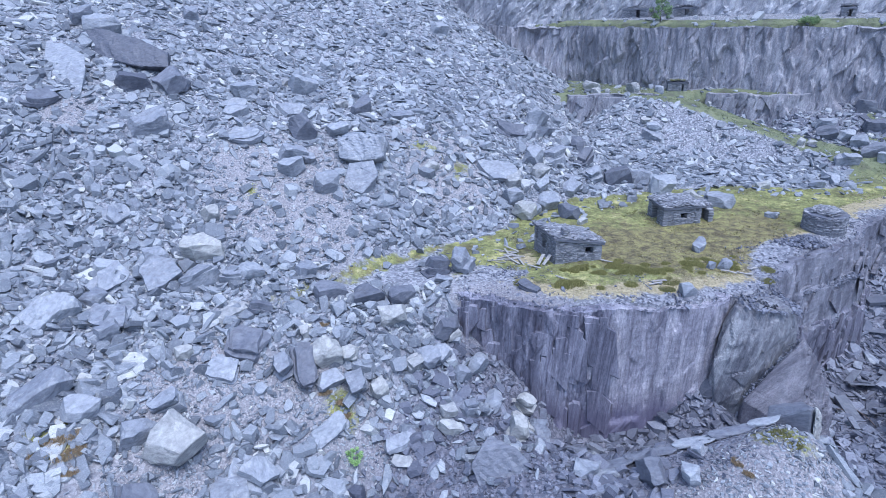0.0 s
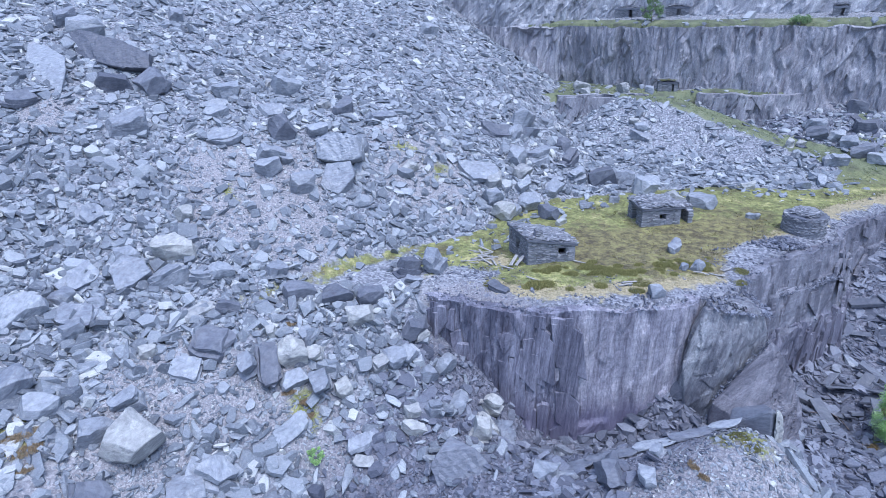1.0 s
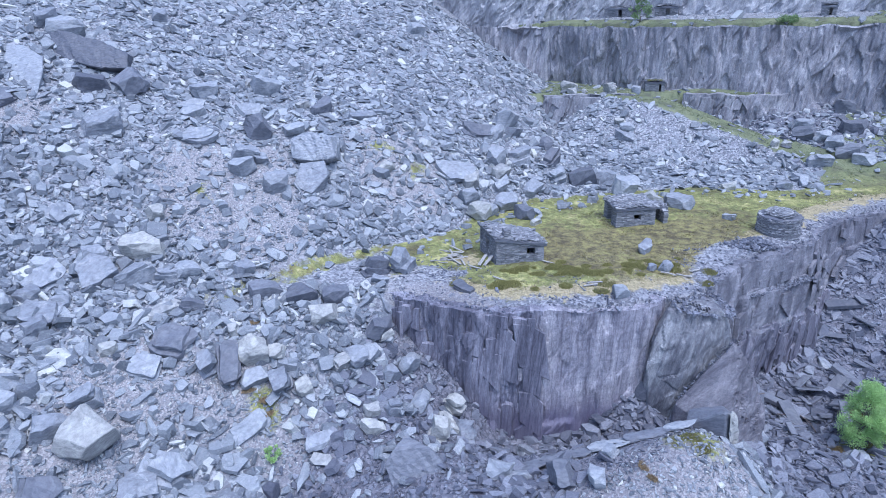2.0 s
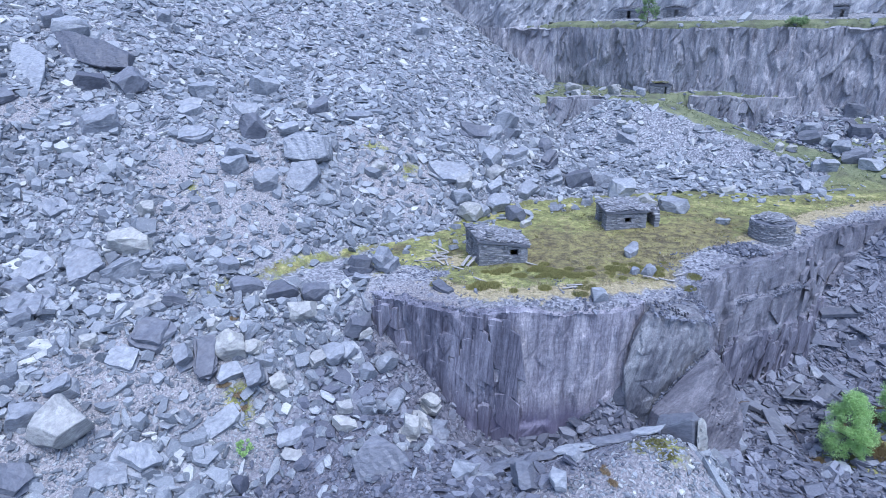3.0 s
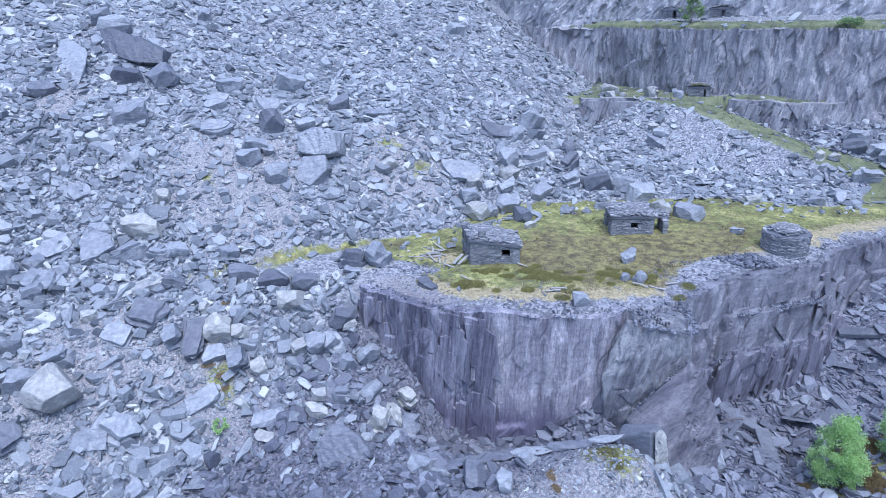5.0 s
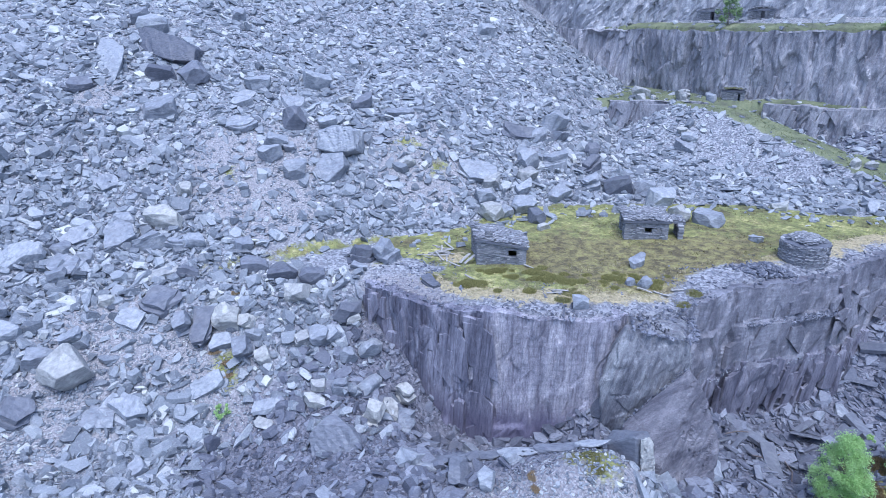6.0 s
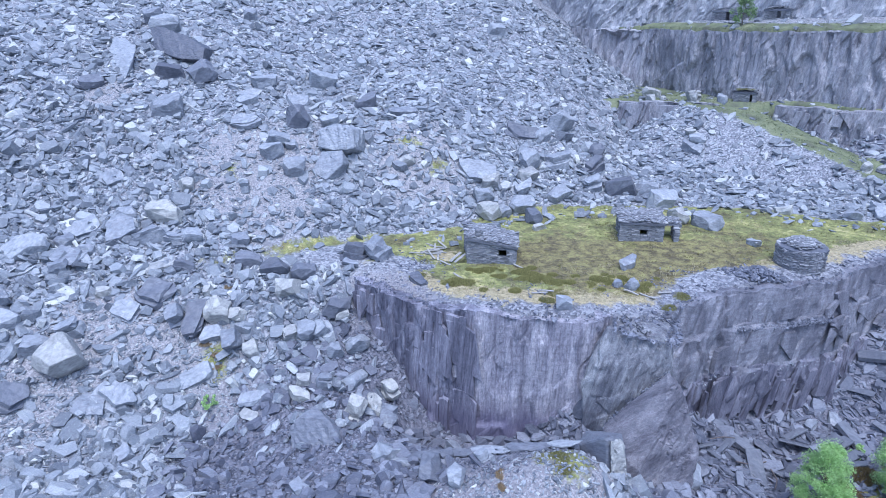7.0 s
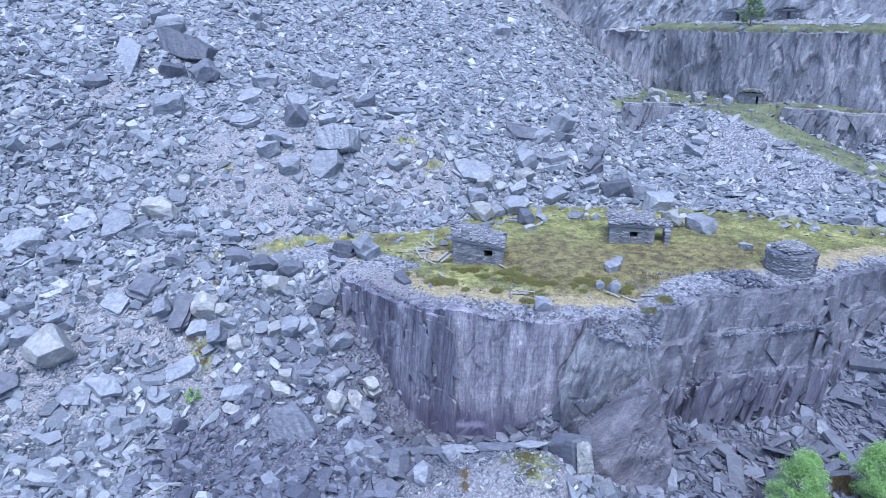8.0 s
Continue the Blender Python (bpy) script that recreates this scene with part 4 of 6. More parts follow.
u = r.uniform(0, 1, n)
bx, by = 16.4 + 2.8 * u + r.normal(0, 0.08, n), 28.9 + 0.5 * u + r.normal(0, 0.15, n)
bs = np.clip(np.exp(r.normal(math.log(0.14), 0.4, n)), 0.06, 0.4)
crumbs = heap("slab_crumbs", bx, by, bs, (-20.7 + 3.4 * u - 0.1 * np.abs(r.normal(0, 1, n)) - height(bx, by)) / bs, 0.4, small, slate_fresh, 36)
tagged(crumbs, "broken slate lodged along the top of the leaning slab", "rubble", kind="stuff")
for k, (x0, x1, y0, deep, mat) in enumerate([(6.3, 8.6, 23.2, 0.8, slate_dark), (8.3, 10.7, 23.4, 0.7, slate_dark), (10.5, 12.5, 23.5, 0.8, slate_big), (12.2, 14.3, 23.65, 0.7, slate_dark), (14.0, 15.4, 23.8, 0.7, slate_big)]):
    z0, z1 = -20.58 + 0.27 * (x0 - 7), -20.58 + 0.27 * (x1 - 7) + 0.06 * math.sin(5 * k)
    ledge = rock_mass("outcrop_slab", [(x0, y0 + 0.3, z0 + 0.02), (x0 + 0.4, y0 + deep, z0 - 0.05), (x1, y0, z1), (x1 + 0.4, y0 + 0.7 * deep, z1 - 0.03), (x0 + 0.3, y0, z0 - 0.12), (x1 - 0.3, y0 - 0.1, z1 - 0.16), (x0 + 0.5, y0 + deep, z0 - 0.3), (x1, y0 + deep, z1 - 0.4), ((x0 + x1) / 2, y0 - 0.1, (z0 + z1) / 2 + 0.02)], mat, 5 + 9 * k, 0.2, 0.05, (0.3, 1.8), 80)
    tagged(ledge, "thin grey slate slab cropping out behind the gravel mound", "rock slab", "outcrop slabs")
block = rock_mass("outcrop_block", [(16.7, 23.7, -17.5), (16.9, 23.6, -19.6), (15.3, 24.6, -19.0), (15.4, 24.4, -21.2), (15.7, 25.4, -18.6), (17.3, 25.4, -18.4), (17.5, 24.3, -18.2), (17.7, 24.2, -19.5), (17.2, 24.0, -21.2), (17.6, 25.4, -21.2)], slate_dark, 31, 0.2, 0.03, (1.4, 2.2), 10)
tagged(block, "smooth grey slate block with one pale broken side", "rock block")
pale_side = rock_mass("broken_side", [(16.85, 23.6, -17.5), (17.0, 23.5, -19.5), (17.55, 24.2, -18.1), (17.75, 24.1, -19.5), (17.3, 24.4, -17.9), (17.3, 24.3, -19.6), (17.2, 23.6, -19.9)], slate_pale, 33, 0.2, 0.08, (0.5, 1.2), 20)
pale_side.parent = block
pale_side["label"] = "pale lichened broken side"


def cut_block(r, a, b, c, cuts, keep=(0.70, 0.95), squash=0.55):
    """A block knocked down from a box by random planes."""
    bm = bmesh.new()
    bmesh.ops.create_cube(bm, size=1)
    for v in bm.verts:
        v.co = Vector((v.co.x * a, v.co.y * b, v.co.z * c))
    for _ in range(cuts):
        n = Vector(r.normal(0, 1, 3))
        n.z *= squash
        n.normalize()
        reach = 0.5 * (abs(n.x) * a + abs(n.y) * b + abs(n.z) * c)
        res = bmesh.ops.bisect_plane(bm, geom=[*bm.verts, *bm.edges, *bm.faces], plane_co=n * reach * float(r.uniform(*keep)), plane_no=n, clear_outer=True)
        rim = [g for g in res["geom_cut"] if isinstance(g, bmesh.types.BMEdge)]
        if rim:
            bmesh.ops.holes_fill(bm, edges=rim, sides=0)
    return bm


def boulder_mesh(name, seed, a, b, c, bevel=0.03, massive=False):
    """A split block: a knocked-down mass, or two or three cleaved plates; chipped skin."""
    r = np.random.default_rng(seed)
    layers = 1 if massive or c > 0.45 * b and r.uniform() < 0.75 else int(r.choice([2, 3]))
    edges = np.concatenate([[0], np.sort(r.uniform(0.25, 0.85, layers - 1)), [1]])
    whole = bmesh.new()
    for i in range(layers):
        k = 1.0 if i == 0 else float(r.uniform(0.78, 0.97))
        t = c * (edges[i + 1] - edges[i]) * 1.06
        bm = cut_block(r, a * k, b * k, t, 18 if layers == 1 else 9, (0.55, 0.86) if layers == 1 else (0.58, 0.94), 0.9 if layers == 1 else 0.45)
        bmesh.ops.dissolve_limit(bm, angle_limit=radians(4), verts=bm.verts, edges=bm.edges)
        bmesh.ops.bevel(bm, geom=bm.edges, offset=bevel * min(a, b, c) * 0.6, segments=1, affect="EDGES")
        bmesh.ops.triangulate(bm, faces=bm.faces)
        for _ in range(3):
            long = [e for e in bm.edges if e.calc_length() > 0.15 * a]
            if not long or len(bm.faces) > 420:
                break
            bmesh.ops.subdivide_edges(bm, edges=long, cuts=1)
            bmesh.ops.triangulate(bm, faces=bm.faces)
        off = Vector((r.normal(0, 0.04) * a, r.normal(0, 0.04) * b, c * ((edges[i] + edges[i + 1]) / 2 - 0.5)))
        for v in bm.verts:
            v.co += off
        me = bpy.data.meshes.new("plate")
        bm.to_mesh(me)
        bm.free()
        whole.from_mesh(me)
        bpy.data.meshes.remove(me)
    tilt = Euler((r.normal(0, 0.12), r.normal(0, 0.12), 0)).to_matrix()
    for v in whole.verts:
        q = v.co * (2.6 / a) + Vector((seed * 3.1, 0, 0))
        v.co = tilt @ (v.co + noise.noise_vector(q * 0.8) * 0.085 * a + noise.noise_vector(q * 2.7) * 0.02 * a + noise.noise_vector(q * 7) * 0.01 * a)
    me = bpy.data.meshes.new(name)
    whole.to_mesh(me)
    whole.free()
    return me


def ground_pose(x, y, roll, lift, pitch=0.0):
    n = Vector(slope_normals(np.array([x]), np.array([y]))[0])
    up = n.lerp(Vector((0, 0, 1)), 0.25).normalized()
    q = up.to_track_quat("Z", "Y").to_matrix().to_4x4()
    z = float(height(x, y)) + lift
    return Matrix.Translation((x, y, z)) @ q @ pose(0, 0, 0, pitch, -roll, 0) 


TONES = {0: (slate_big, "grey angular slate boulder lying in the scree"),
         1: (slate_dark, "dark slate boulder lying among smaller rubble"),
         2: (slate_pale, "pale lichen-crusted boulder among the slate rubble")}


def boulder(x, y, wide, tall, roll=0, tone=0, seed=0, yaw=0):
    """One fallen block: its width and height as it faces the open side of the quarry. Tones from 10 up lie flat, as plates."""
    mat, label = TONES[tone % 10]
    flat = tone >= 10
    if flat:
        long, across = max(wide, tall), min(wide, tall)
        me = boulder_mesh("boulder", seed, 1.05 * wide, tall * 1.2, 0.34 * across + 0.06 * long)
        label = label.replace("angular slate boulder", "flat slate slab").replace("slate boulder", "flat slate slab").replace("lichen-crusted boulder", "weathered slate slab")
    else:
        me = boulder_mesh("boulder", seed, 1.1 * wide, 1.1 * max(tall * 0.8, 0.4 * wide), tall * 1.05, massive=tone == 1 and tall > 0.65 * wide)
    me.materials.append(mat)
    ob = new("boulder", me)
    ob.matrix_world = ground_pose(x, y, 0 if flat else roll, (0.2 if flat else 0.28) * tall) @ pose(0, 0, 0, 10 if flat else 0, 0, -roll if flat else yaw)
    return tagged(ob, label, "boulder", "fallen boulders")


for k, row in enumerate([
    (-26.7, 50.1, 2.57, 1.63, 10, 0),
    (-20.2, 46.4, 2.29, 1.85, 20, 1),
    (-22.3, 45.1, 2.59, 1.12, 0, 1),
    (-26.3, 40.4, 2.38, 1.19, -15, 11),
    (-20.0, 41.6, 2.65, 1.47, 5, 0),
    (-14.6, 43.7, 2.62, 1.18, 5, 10),
    (-15.4, 46.2, 1.85, 0.79, 0, 0),
    (-15.9, 47.2, 2.69, 0.72, 5, 10),
    (-15.7, 49.0, 2.40, 1.02, 5, 0),
    (-12.0, 48.4, 2.38, 1.10, 5, 10),
    (-13.5, 53.2, 1.28, 0.59, 5, 2),
    (-11.8, 52.9, 2.36, 1.87, -8, 0),
    (-8.7, 51.4, 1.15, 0.67, 0, 2),
]):
    boulder(*row, seed=1000 + k, yaw=(k * 47) % 30 - 15)
for k, row in enumerate([
    (-10.6, 45.8, 1.92, 1.75, -20, 1),
    (-9.8, 43.0, 1.00, 0.83, 0, 0),
    (-11.0, 42.9, 1.83, 1.25, -10, 0),
    (-10.7, 41.6, 1.63, 1.39, 10, 0),
    (-8.2, 41.0, 1.69, 1.45, 0, 0),
    (-1.3, 46.0, 1.32, 0.88, 0, 2),
    (-3.8, 51.8, 3.85, 0.67, 0, 10),
    (-7.2, 51.1, 2.38, 0.95, 10, 1),
    (-8.3, 46.9, 1.33, 1.16, 0, 0),
    (-0.9, 73.4, 1.80, 1.28, 0, 0),
    (-28.2, 50.8, 1.88, 1.41, 0, 0),
    (-22.5, 57.8, 1.36, 1.15, 0, 0),
    (-11.3, 32.2, 1.54, 1.03, -30, 0),
]):
    boulder(*row, seed=1015 + k, yaw=(k * 47) % 30 - 15)
for k, row in enumerate([
    (-14.2, 33.4, 2.18, 1.69, 10, 2),
    (-14.7, 36.4, 0.97, 1.04, 0, 2),
    (-16.0, 30.7, 2.19, 1.73, -15, 10),
    (-13.9, 31.3, 2.02, 1.21, 10, 0),
    (-12.2, 31.8, 1.56, 0.95, -5, 0),
    (-18.1, 29.9, 1.96, 1.18, -30, 10),
    (-17.1, 27.5, 1.92, 1.30, 35, 10),
    (-19.4, 34.4, 1.79, 1.07, -25, 10),
    (-11.5, 29.5, 2.00, 0.84, -20, 12),
    (-10.2, 29.9, 1.36, 0.71, -15, 1),
    (-16.7, 26.5, 1.35, 1.02, 0, 0),
    (-10.1, 27.3, 1.89, 1.65, 40, 11),
    (-7.2, 26.9, 1.21, 2.54, 15, 11),
    (-6.4, 27.8, 1.36, 1.48, 5, 2),
    (-6.0, 26.8, 1.51, 0.91, -5, 0),
]):
    boulder(*row, seed=1030 + k, yaw=(k * 47) % 30 - 15)
for k, row in enumerate([
    (-5.1, 28.1, 0.74, 0.99, 20, 2),
    (-7.6, 28.7, 0.57, 0.63, 20, 2),
    (-2.8, 30.5, 1.43, 1.23, 15, 2),
    (-6.7, 31.9, 1.96, 1.02, -10, 1),
    (-4.5, 31.6, 1.80, 1.13, 5, 1),
    (-2.5, 31.7, 1.40, 1.13, 5, 1),
    (-4.7, 26.9, 0.97, 1.40, 10, 0),
    (-3.7, 26.9, 0.85, 0.97, 10, 2),
    (-1.8, 28.5, 0.88, 1.00, 10, 2),
    (-1.0, 28.9, 1.07, 1.26, 0, 0),
    (-5.9, 24.7, 2.37, 0.93, -15, 10),
    (-8.5, 21.8, 1.61, 1.88, -45, 10),
    (-11.9, 21.4, 2.31, 2.04, 5, 2),
    (-13.4, 21.6, 1.58, 0.95, -10, 0),
    (-12.4, 19.1, 1.72, 1.47, -40, 11),
]):
    boulder(*row, seed=1045 + k, yaw=(k * 47) % 30 - 15)
for k, row in enumerate([
    (-12.7, 23.2, 1.38, 0.94, 15, 0),
    (-9.5, 20.8, 2.08, 1.04, 25, 10),
    (-11.0, 25.6, 1.46, 1.17, 35, 10),
    (-8.3, 26.6, 0.96, 1.32, 15, 0),
    (-2.4, 25.2, 2.20, 0.76, -25, 10),
    (-2.2, 24.3, 1.43, 0.52, 15, 12),
    (-12.8, 26.0, 1.18, 0.59, -10, 2),
    (-0.6, 34.9, 2.07, 1.07, 5, 1),
    (0.9, 35.3, 1.50, 1.58, 20, 0),
    (-0.3, 33.6, 1.24, 0.55, 0, 0),
    (-8.4, 33.3, 1.40, 0.98, -5, 0),
    (0.7, 28.9, 1.02, 0.89, 0, 0),
    (-0.0, 31.1, 1.98, 0.86, -15, 1),
    (1.7, 30.1, 1.31, 0.98, -20, 0),
]):
    boulder(*row, seed=1060 + k, yaw=(k * 47) % 30 - 15)
for k, row in enumerate([
    (3.6, 25.7, 0.99, 1.23, 25, 2),
    (2.4, 27.9, 1.86, 0.74, 0, 0),
    (4.1, 28.8, 0.77, 1.40, 10, 2),
    (0.1, 26.6, 1.08, 0.84, 0, 2),
    (1.1, 26.9, 0.85, 0.91, 0, 0),
    (-0.4, 29.5, 1.09, 1.15, 30, 0),
    (0.3, 31.0, 0.93, 0.73, 10, 2),
    (3.9, 27.4, 1.84, 0.43, 0, 2),
    (0.2, 25.7, 1.23, 0.76, -25, 2),
    (4.9, 26.9, 0.61, 1.33, -35, 0),
    (6.7, 25.7, 1.29, 0.64, 0, 1),
    (8.3, 28.2, 1.14, 0.76, 0, 0),
    (0.3, 32.2, 0.74, 1.51, 5, 10),
    (13.6, 31.7, 0.8, 0.9, 0, 0),
    (16.6, 38.1, 1.17, 0.80, 0, 0),
]):
    boulder(*row, seed=1075 + k, yaw=(k * 47) % 30 - 15)
for k, row in enumerate([
    (17.0, 34.9, 0.68, 0.74, 0, 0),
    (16.2, 34.9, 0.54, 0.47, 0, 0),
    (4.8, 32.6, 1.52, 0.60, 12, 11),
    (21.5, 47.2, 2.10, 1.31, -5, 0),
    (19.6, 48.0, 1.43, 1.25, 0, 2),
    (18.5, 51.4, 2.1, 1.5, 5, 0),
    (24.4, 44.3, 1.31, 0.49, 0, 0),
    (27.3, 51.9, 1.32, 0.66, 10, 2),
    (9.3, 45.2, 1.47, 1.13, 0, 1),
    (10.1, 43.6, 1.01, 0.50, 0, 2),
    (12.6, 47.6, 1.26, 0.54, 0, 0),
    (15.3, 49.2, 1.02, 0.83, 10, 0),
    (7.6, 50.8, 1.81, 1.43, 0, 2),
    (5.2, 47.9, 1.55, 1.36, 0, 2),
    (5.9, 45.1, 1.57, 1.57, 5, 2),
]):
    boulder(*row, seed=1090 + k, yaw=(k * 47) % 30 - 15)
for k, row in enumerate([
    (7.9, 47.0, 2.16, 1.35, 10, 0),
    (7.6, 49.0, 1.85, 1.11, 0, 0),
    (6.1, 56.7, 3.64, 1.35, 35, 11),
    (8.6, 61.0, 2.44, 1.99, 0, 0),
    (4.0, 48.3, 3.20, 1.83, 30, 10),
    (7.5, 52.6, 1.67, 1.77, 20, 0),
    (9.7, 54.5, 3.03, 1.31, 5, 0),
    (12.4, 59.2, 1.84, 1.30, 15, 1),
    (12.5, 55.9, 2.27, 1.24, 30, 1),
    (15.4, 53.8, 2.60, 1.70, 20, 1),
    (17.2, 53.9, 1.69, 1.30, 10, 0),
    (12.7, 53.1, 1.68, 1.29, 0, 0),
    (6.8, 46.0, 1.06, 0.97, 0, 0),
    (5.1, 46.3, 2.04, 1.33, 0, 0),
    (10.4, 50.4, 2.37, 1.04, 10, 0),
]):
    boulder(*row, seed=1105 + k, yaw=(k * 47) % 30 - 15)
for k, row in enumerate([
    (9.4, 59.3, 1.62, 1.08, 0, 0),
    (7.6, 57.6, 1.79, 1.16, 20, 0),
    (20.7, 65.0, 1.16, 0.69, 0, 2),
    (21.1, 63.9, 1.60, 0.91, -15, 0),
    (20.7, 63.2, 2.27, 0.79, -5, 0),
    (21.0, 71.5, 1.62, 1.12, 0, 2),
    (16.8, 73.3, 2.19, 0.90, 0, 2),
    (28.2, 67.9, 0.94, 0.47, 20, 2),
    (34.4, 59.9, 0.95, 0.84, 0, 2),
    (35.9, 60.8, 1.28, 0.64, 0, 2),
    (42.2, 61.6, 2.64, 1.27, -5, 1),
    (38.3, 61.7, 2.15, 1.40, 5, 1),
    (40.5, 58.4, 2.44, 1.22, 5, 1),
    (38.5, 63.1, 1.86, 1.31, 0, 0),
    (39.4, 61.1, 1.59, 1.17, 15, 0),
]):
    boulder(*row, seed=1120 + k, yaw=(k * 47) % 30 - 15)
for k, row in enumerate([
    (41.2, 57.1, 1.99, 1.00, -5, 0),
    (37.2, 56.7, 1.99, 1.10, 10, 0),
    (32.1, 51.8, 1.40, 0.74, 0, 0),
    (33.8, 52.6, 1.41, 0.66, 20, 0),
    (39.9, 59.8, 1.87, 1.14, 20, 0),
    (43.1, 64.5, 2.19, 1.31, -10, 1),
    (15.4, 30.5, 1.10, 1.43, -30, 1),
    (9.1, 22.0, 1.01, 1.26, 30, 1),
    (11.5, 22.9, 0.86, 0.61, 0, 0),
    (10.7, 21.5, 0.98, 0.83, 20, 0),
    (9.5, 23.2, 0.79, 0.63, 0, 1),
    (21.0, 28.3, 1.52, 0.73, 10, 0),
]):
    boulder(*row, seed=1135 + k, yaw=(k * 47) % 30 - 15)


def great_boulder(points, material, seed, label, cell=(1.2, 2.4), dip=15.0, rough=0.05, lift=0.0):
    """One of the largest fallen blocks, with the corners that set it apart."""
    ob = rock_mass("boulder", points, material, seed, 0.24, rough, cell, dip)
    ob.location = (0, -0.3 * lift, lift)
    return tagged(ob, label, "boulder", "great fallen boulders")


great_boulder([(-27.6, 49.0, -1.7), (-26.3, 49.0, -1.4), (-23.4, 48.8, -2.1), (-20.8, 48.2, -3.3), (-20.6, 47.5, -4.3), (-22.6, 46.9, -4.1), (-25.2, 47.3, -3.5), (-27.7, 48.5, -2.5), (-27.0, 51.0, -2.0), (-21.5, 50.5, -3.6), (-25.0, 49.5, -5.0), (-21.5, 49.5, -5.5)], slate_dark, 61, "long dark flat-topped slate boulder overhanging the scree", (2.2, 0.9), 80, 0.07, 0.4)
great_boulder([(-28.4, 46.0, -2.3), (-27.2, 46.1, -2.4), (-25.3, 45.1, -3.2), (-24.8, 44.0, -4.0), (-24.7, 42.5, -5.7), (-25.7, 42.5, -5.6), (-26.7, 43.5, -4.6), (-28.0, 44.6, -3.5), (-27.0, 46.0, -4.2), (-25.0, 42.9, -6.8), (-27.5, 44.6, -5.0)], slate_big, 62, "pale smooth slate slab lying flat on the scree", (1.5, 2.2), 55, 0.04, 0.5)
great_boulder([(-7.9, 44.1, -8.9), (-7.4, 45.6, -8.6), (-6.3, 44.5, -8.4), (-4.9, 44.2, -8.7), (-4.5, 45.6, -9.0), (-4.6, 43.6, -10.1), (-6.2, 43.2, -10.3), (-7.8, 43.5, -10.1), (-7.6, 45.8, -10.6), (-4.6, 45.8, -11.0), (-6.2, 43.9, -10.9)], slate_big, 63, "great squared slate boulder split by upright cracks", (0.9, 4.5), 4, 0.10)
great_boulder([(-6.9, 42.7, -10.2), (-5.2, 42.8, -10.1), (-4.8, 42.0, -11.0), (-5.9, 41.1, -12.1), (-7.3, 41.4, -11.6), (-5.0, 43.6, -11.4), (-7.2, 43.4, -11.4), (-5.4, 42.2, -12.6), (-7.0, 42.4, -12.5)], slate_big, 64, "great angular slate boulder propping up another", (1.6, 2.2), 30, 0.05)
great_boulder([(1.0, 23.1, -20.2), (1.4, 23.5, -19.6), (2.0, 24.4, -19.3), (3.2, 23.6, -19.4), (3.9, 23.3, -20.3), (3.6, 22.6, -21.0), (1.5, 22.5, -21.2), (3.8, 24.6, -21.2), (1.2, 24.6, -21.2)], slate_dark, 65, "dark layered slate boulder with a flat slanting top", (2.4, 0.7), 80, 0.08)
great_boulder([(5.6, 22.3, -20.9), (7.6, 22.5, -20.0), (8.4, 22.7, -20.8), (8.1, 22.2, -22.4), (5.3, 22.0, -22.4), (6.2, 23.6, -20.8), (8.2, 23.6, -20.6), (5.6, 23.6, -22.4), (8.2, 23.6, -22.4)], slate_big, 66, "great flat-fronted slate block below the outcrop", (1.4, 2.0), 20, 0.04)
great_boulder([(8.6, 22.2, -20.3), (9.6, 22.3, -19.8), (10.0, 22.8, -20.4), (9.7, 22.1, -21.6), (8.5, 22.0, -21.6), (9.2, 23.2, -20.1), (10.0, 23.3, -21.6), (8.6, 23.3, -21.6)], slate_dark, 67, "squared dark slate block below the outcrop", (1.2, 1.6), 60, 0.05)
boulder(-17.8, 22.3, 2.7, 1.0, 18, 0, 1311)
boulder(-19.3, 27.0, 2.3, 1.4, 25, 0, 1312)
boulder(-15.6, 22.0, 1.5, 1.1, -8, 0, 1313)
boulder(20.6, 70.4, 1.7, 1.3, 0, 2, 1300)
boulder(23.6, 70.6, 0.9, 1.0, 0, 0, 1301)
boulder(16.6, 70.9, 1.2, 0.7, 0, 2, 1302)
boulder(17.9, 70.7, 1.0, 0.5, 0, 2, 1303)

loose = [boulder_mesh("boulder", 900 + k, 1.0, u, v) for k, (u, v) in enumerate([(0.8, 0.5), (0.6, 0.4), (0.7, 0.25), (0.9, 0.6), (0.5, 0.3), (0.65, 0.55), (0.75, 0.2), (0.45, 0.4), (0.8, 0.35), (0.6, 0.6)])]
for me in loose:
    me.materials.append(slate_big)
r, x, y = scatter(104, 900, 17, 62, 1.1)
keep = (r.uniform(0, 1, len(x)) < rubble_amount(x, y) * (1 - fineness(x, y))) & (x > -40) & (x < 50)
x, y = x[keep][:90], y[keep][:90]
for k in range(len(x)):
    size = float(np.clip(np.exp(r.normal(math.log(0.98), 0.22)), 0.7, 1.6))
    ob = new("boulder", loose[k % len(loose)])
    ob.matrix_world = ground_pose(float(x[k]), float(y[k]), float(r.normal(0, 14)), 0.10 * size, float(r.normal(0, 12))) @ pose(0, 0, 0, 0, 0, float(r.uniform(0, 360))) @ Matrix.Diagonal((size, size, size, 1))
    tagged(ob, "grey angular slate block tumbled down the scree", "boulder", "tumbled blocks")


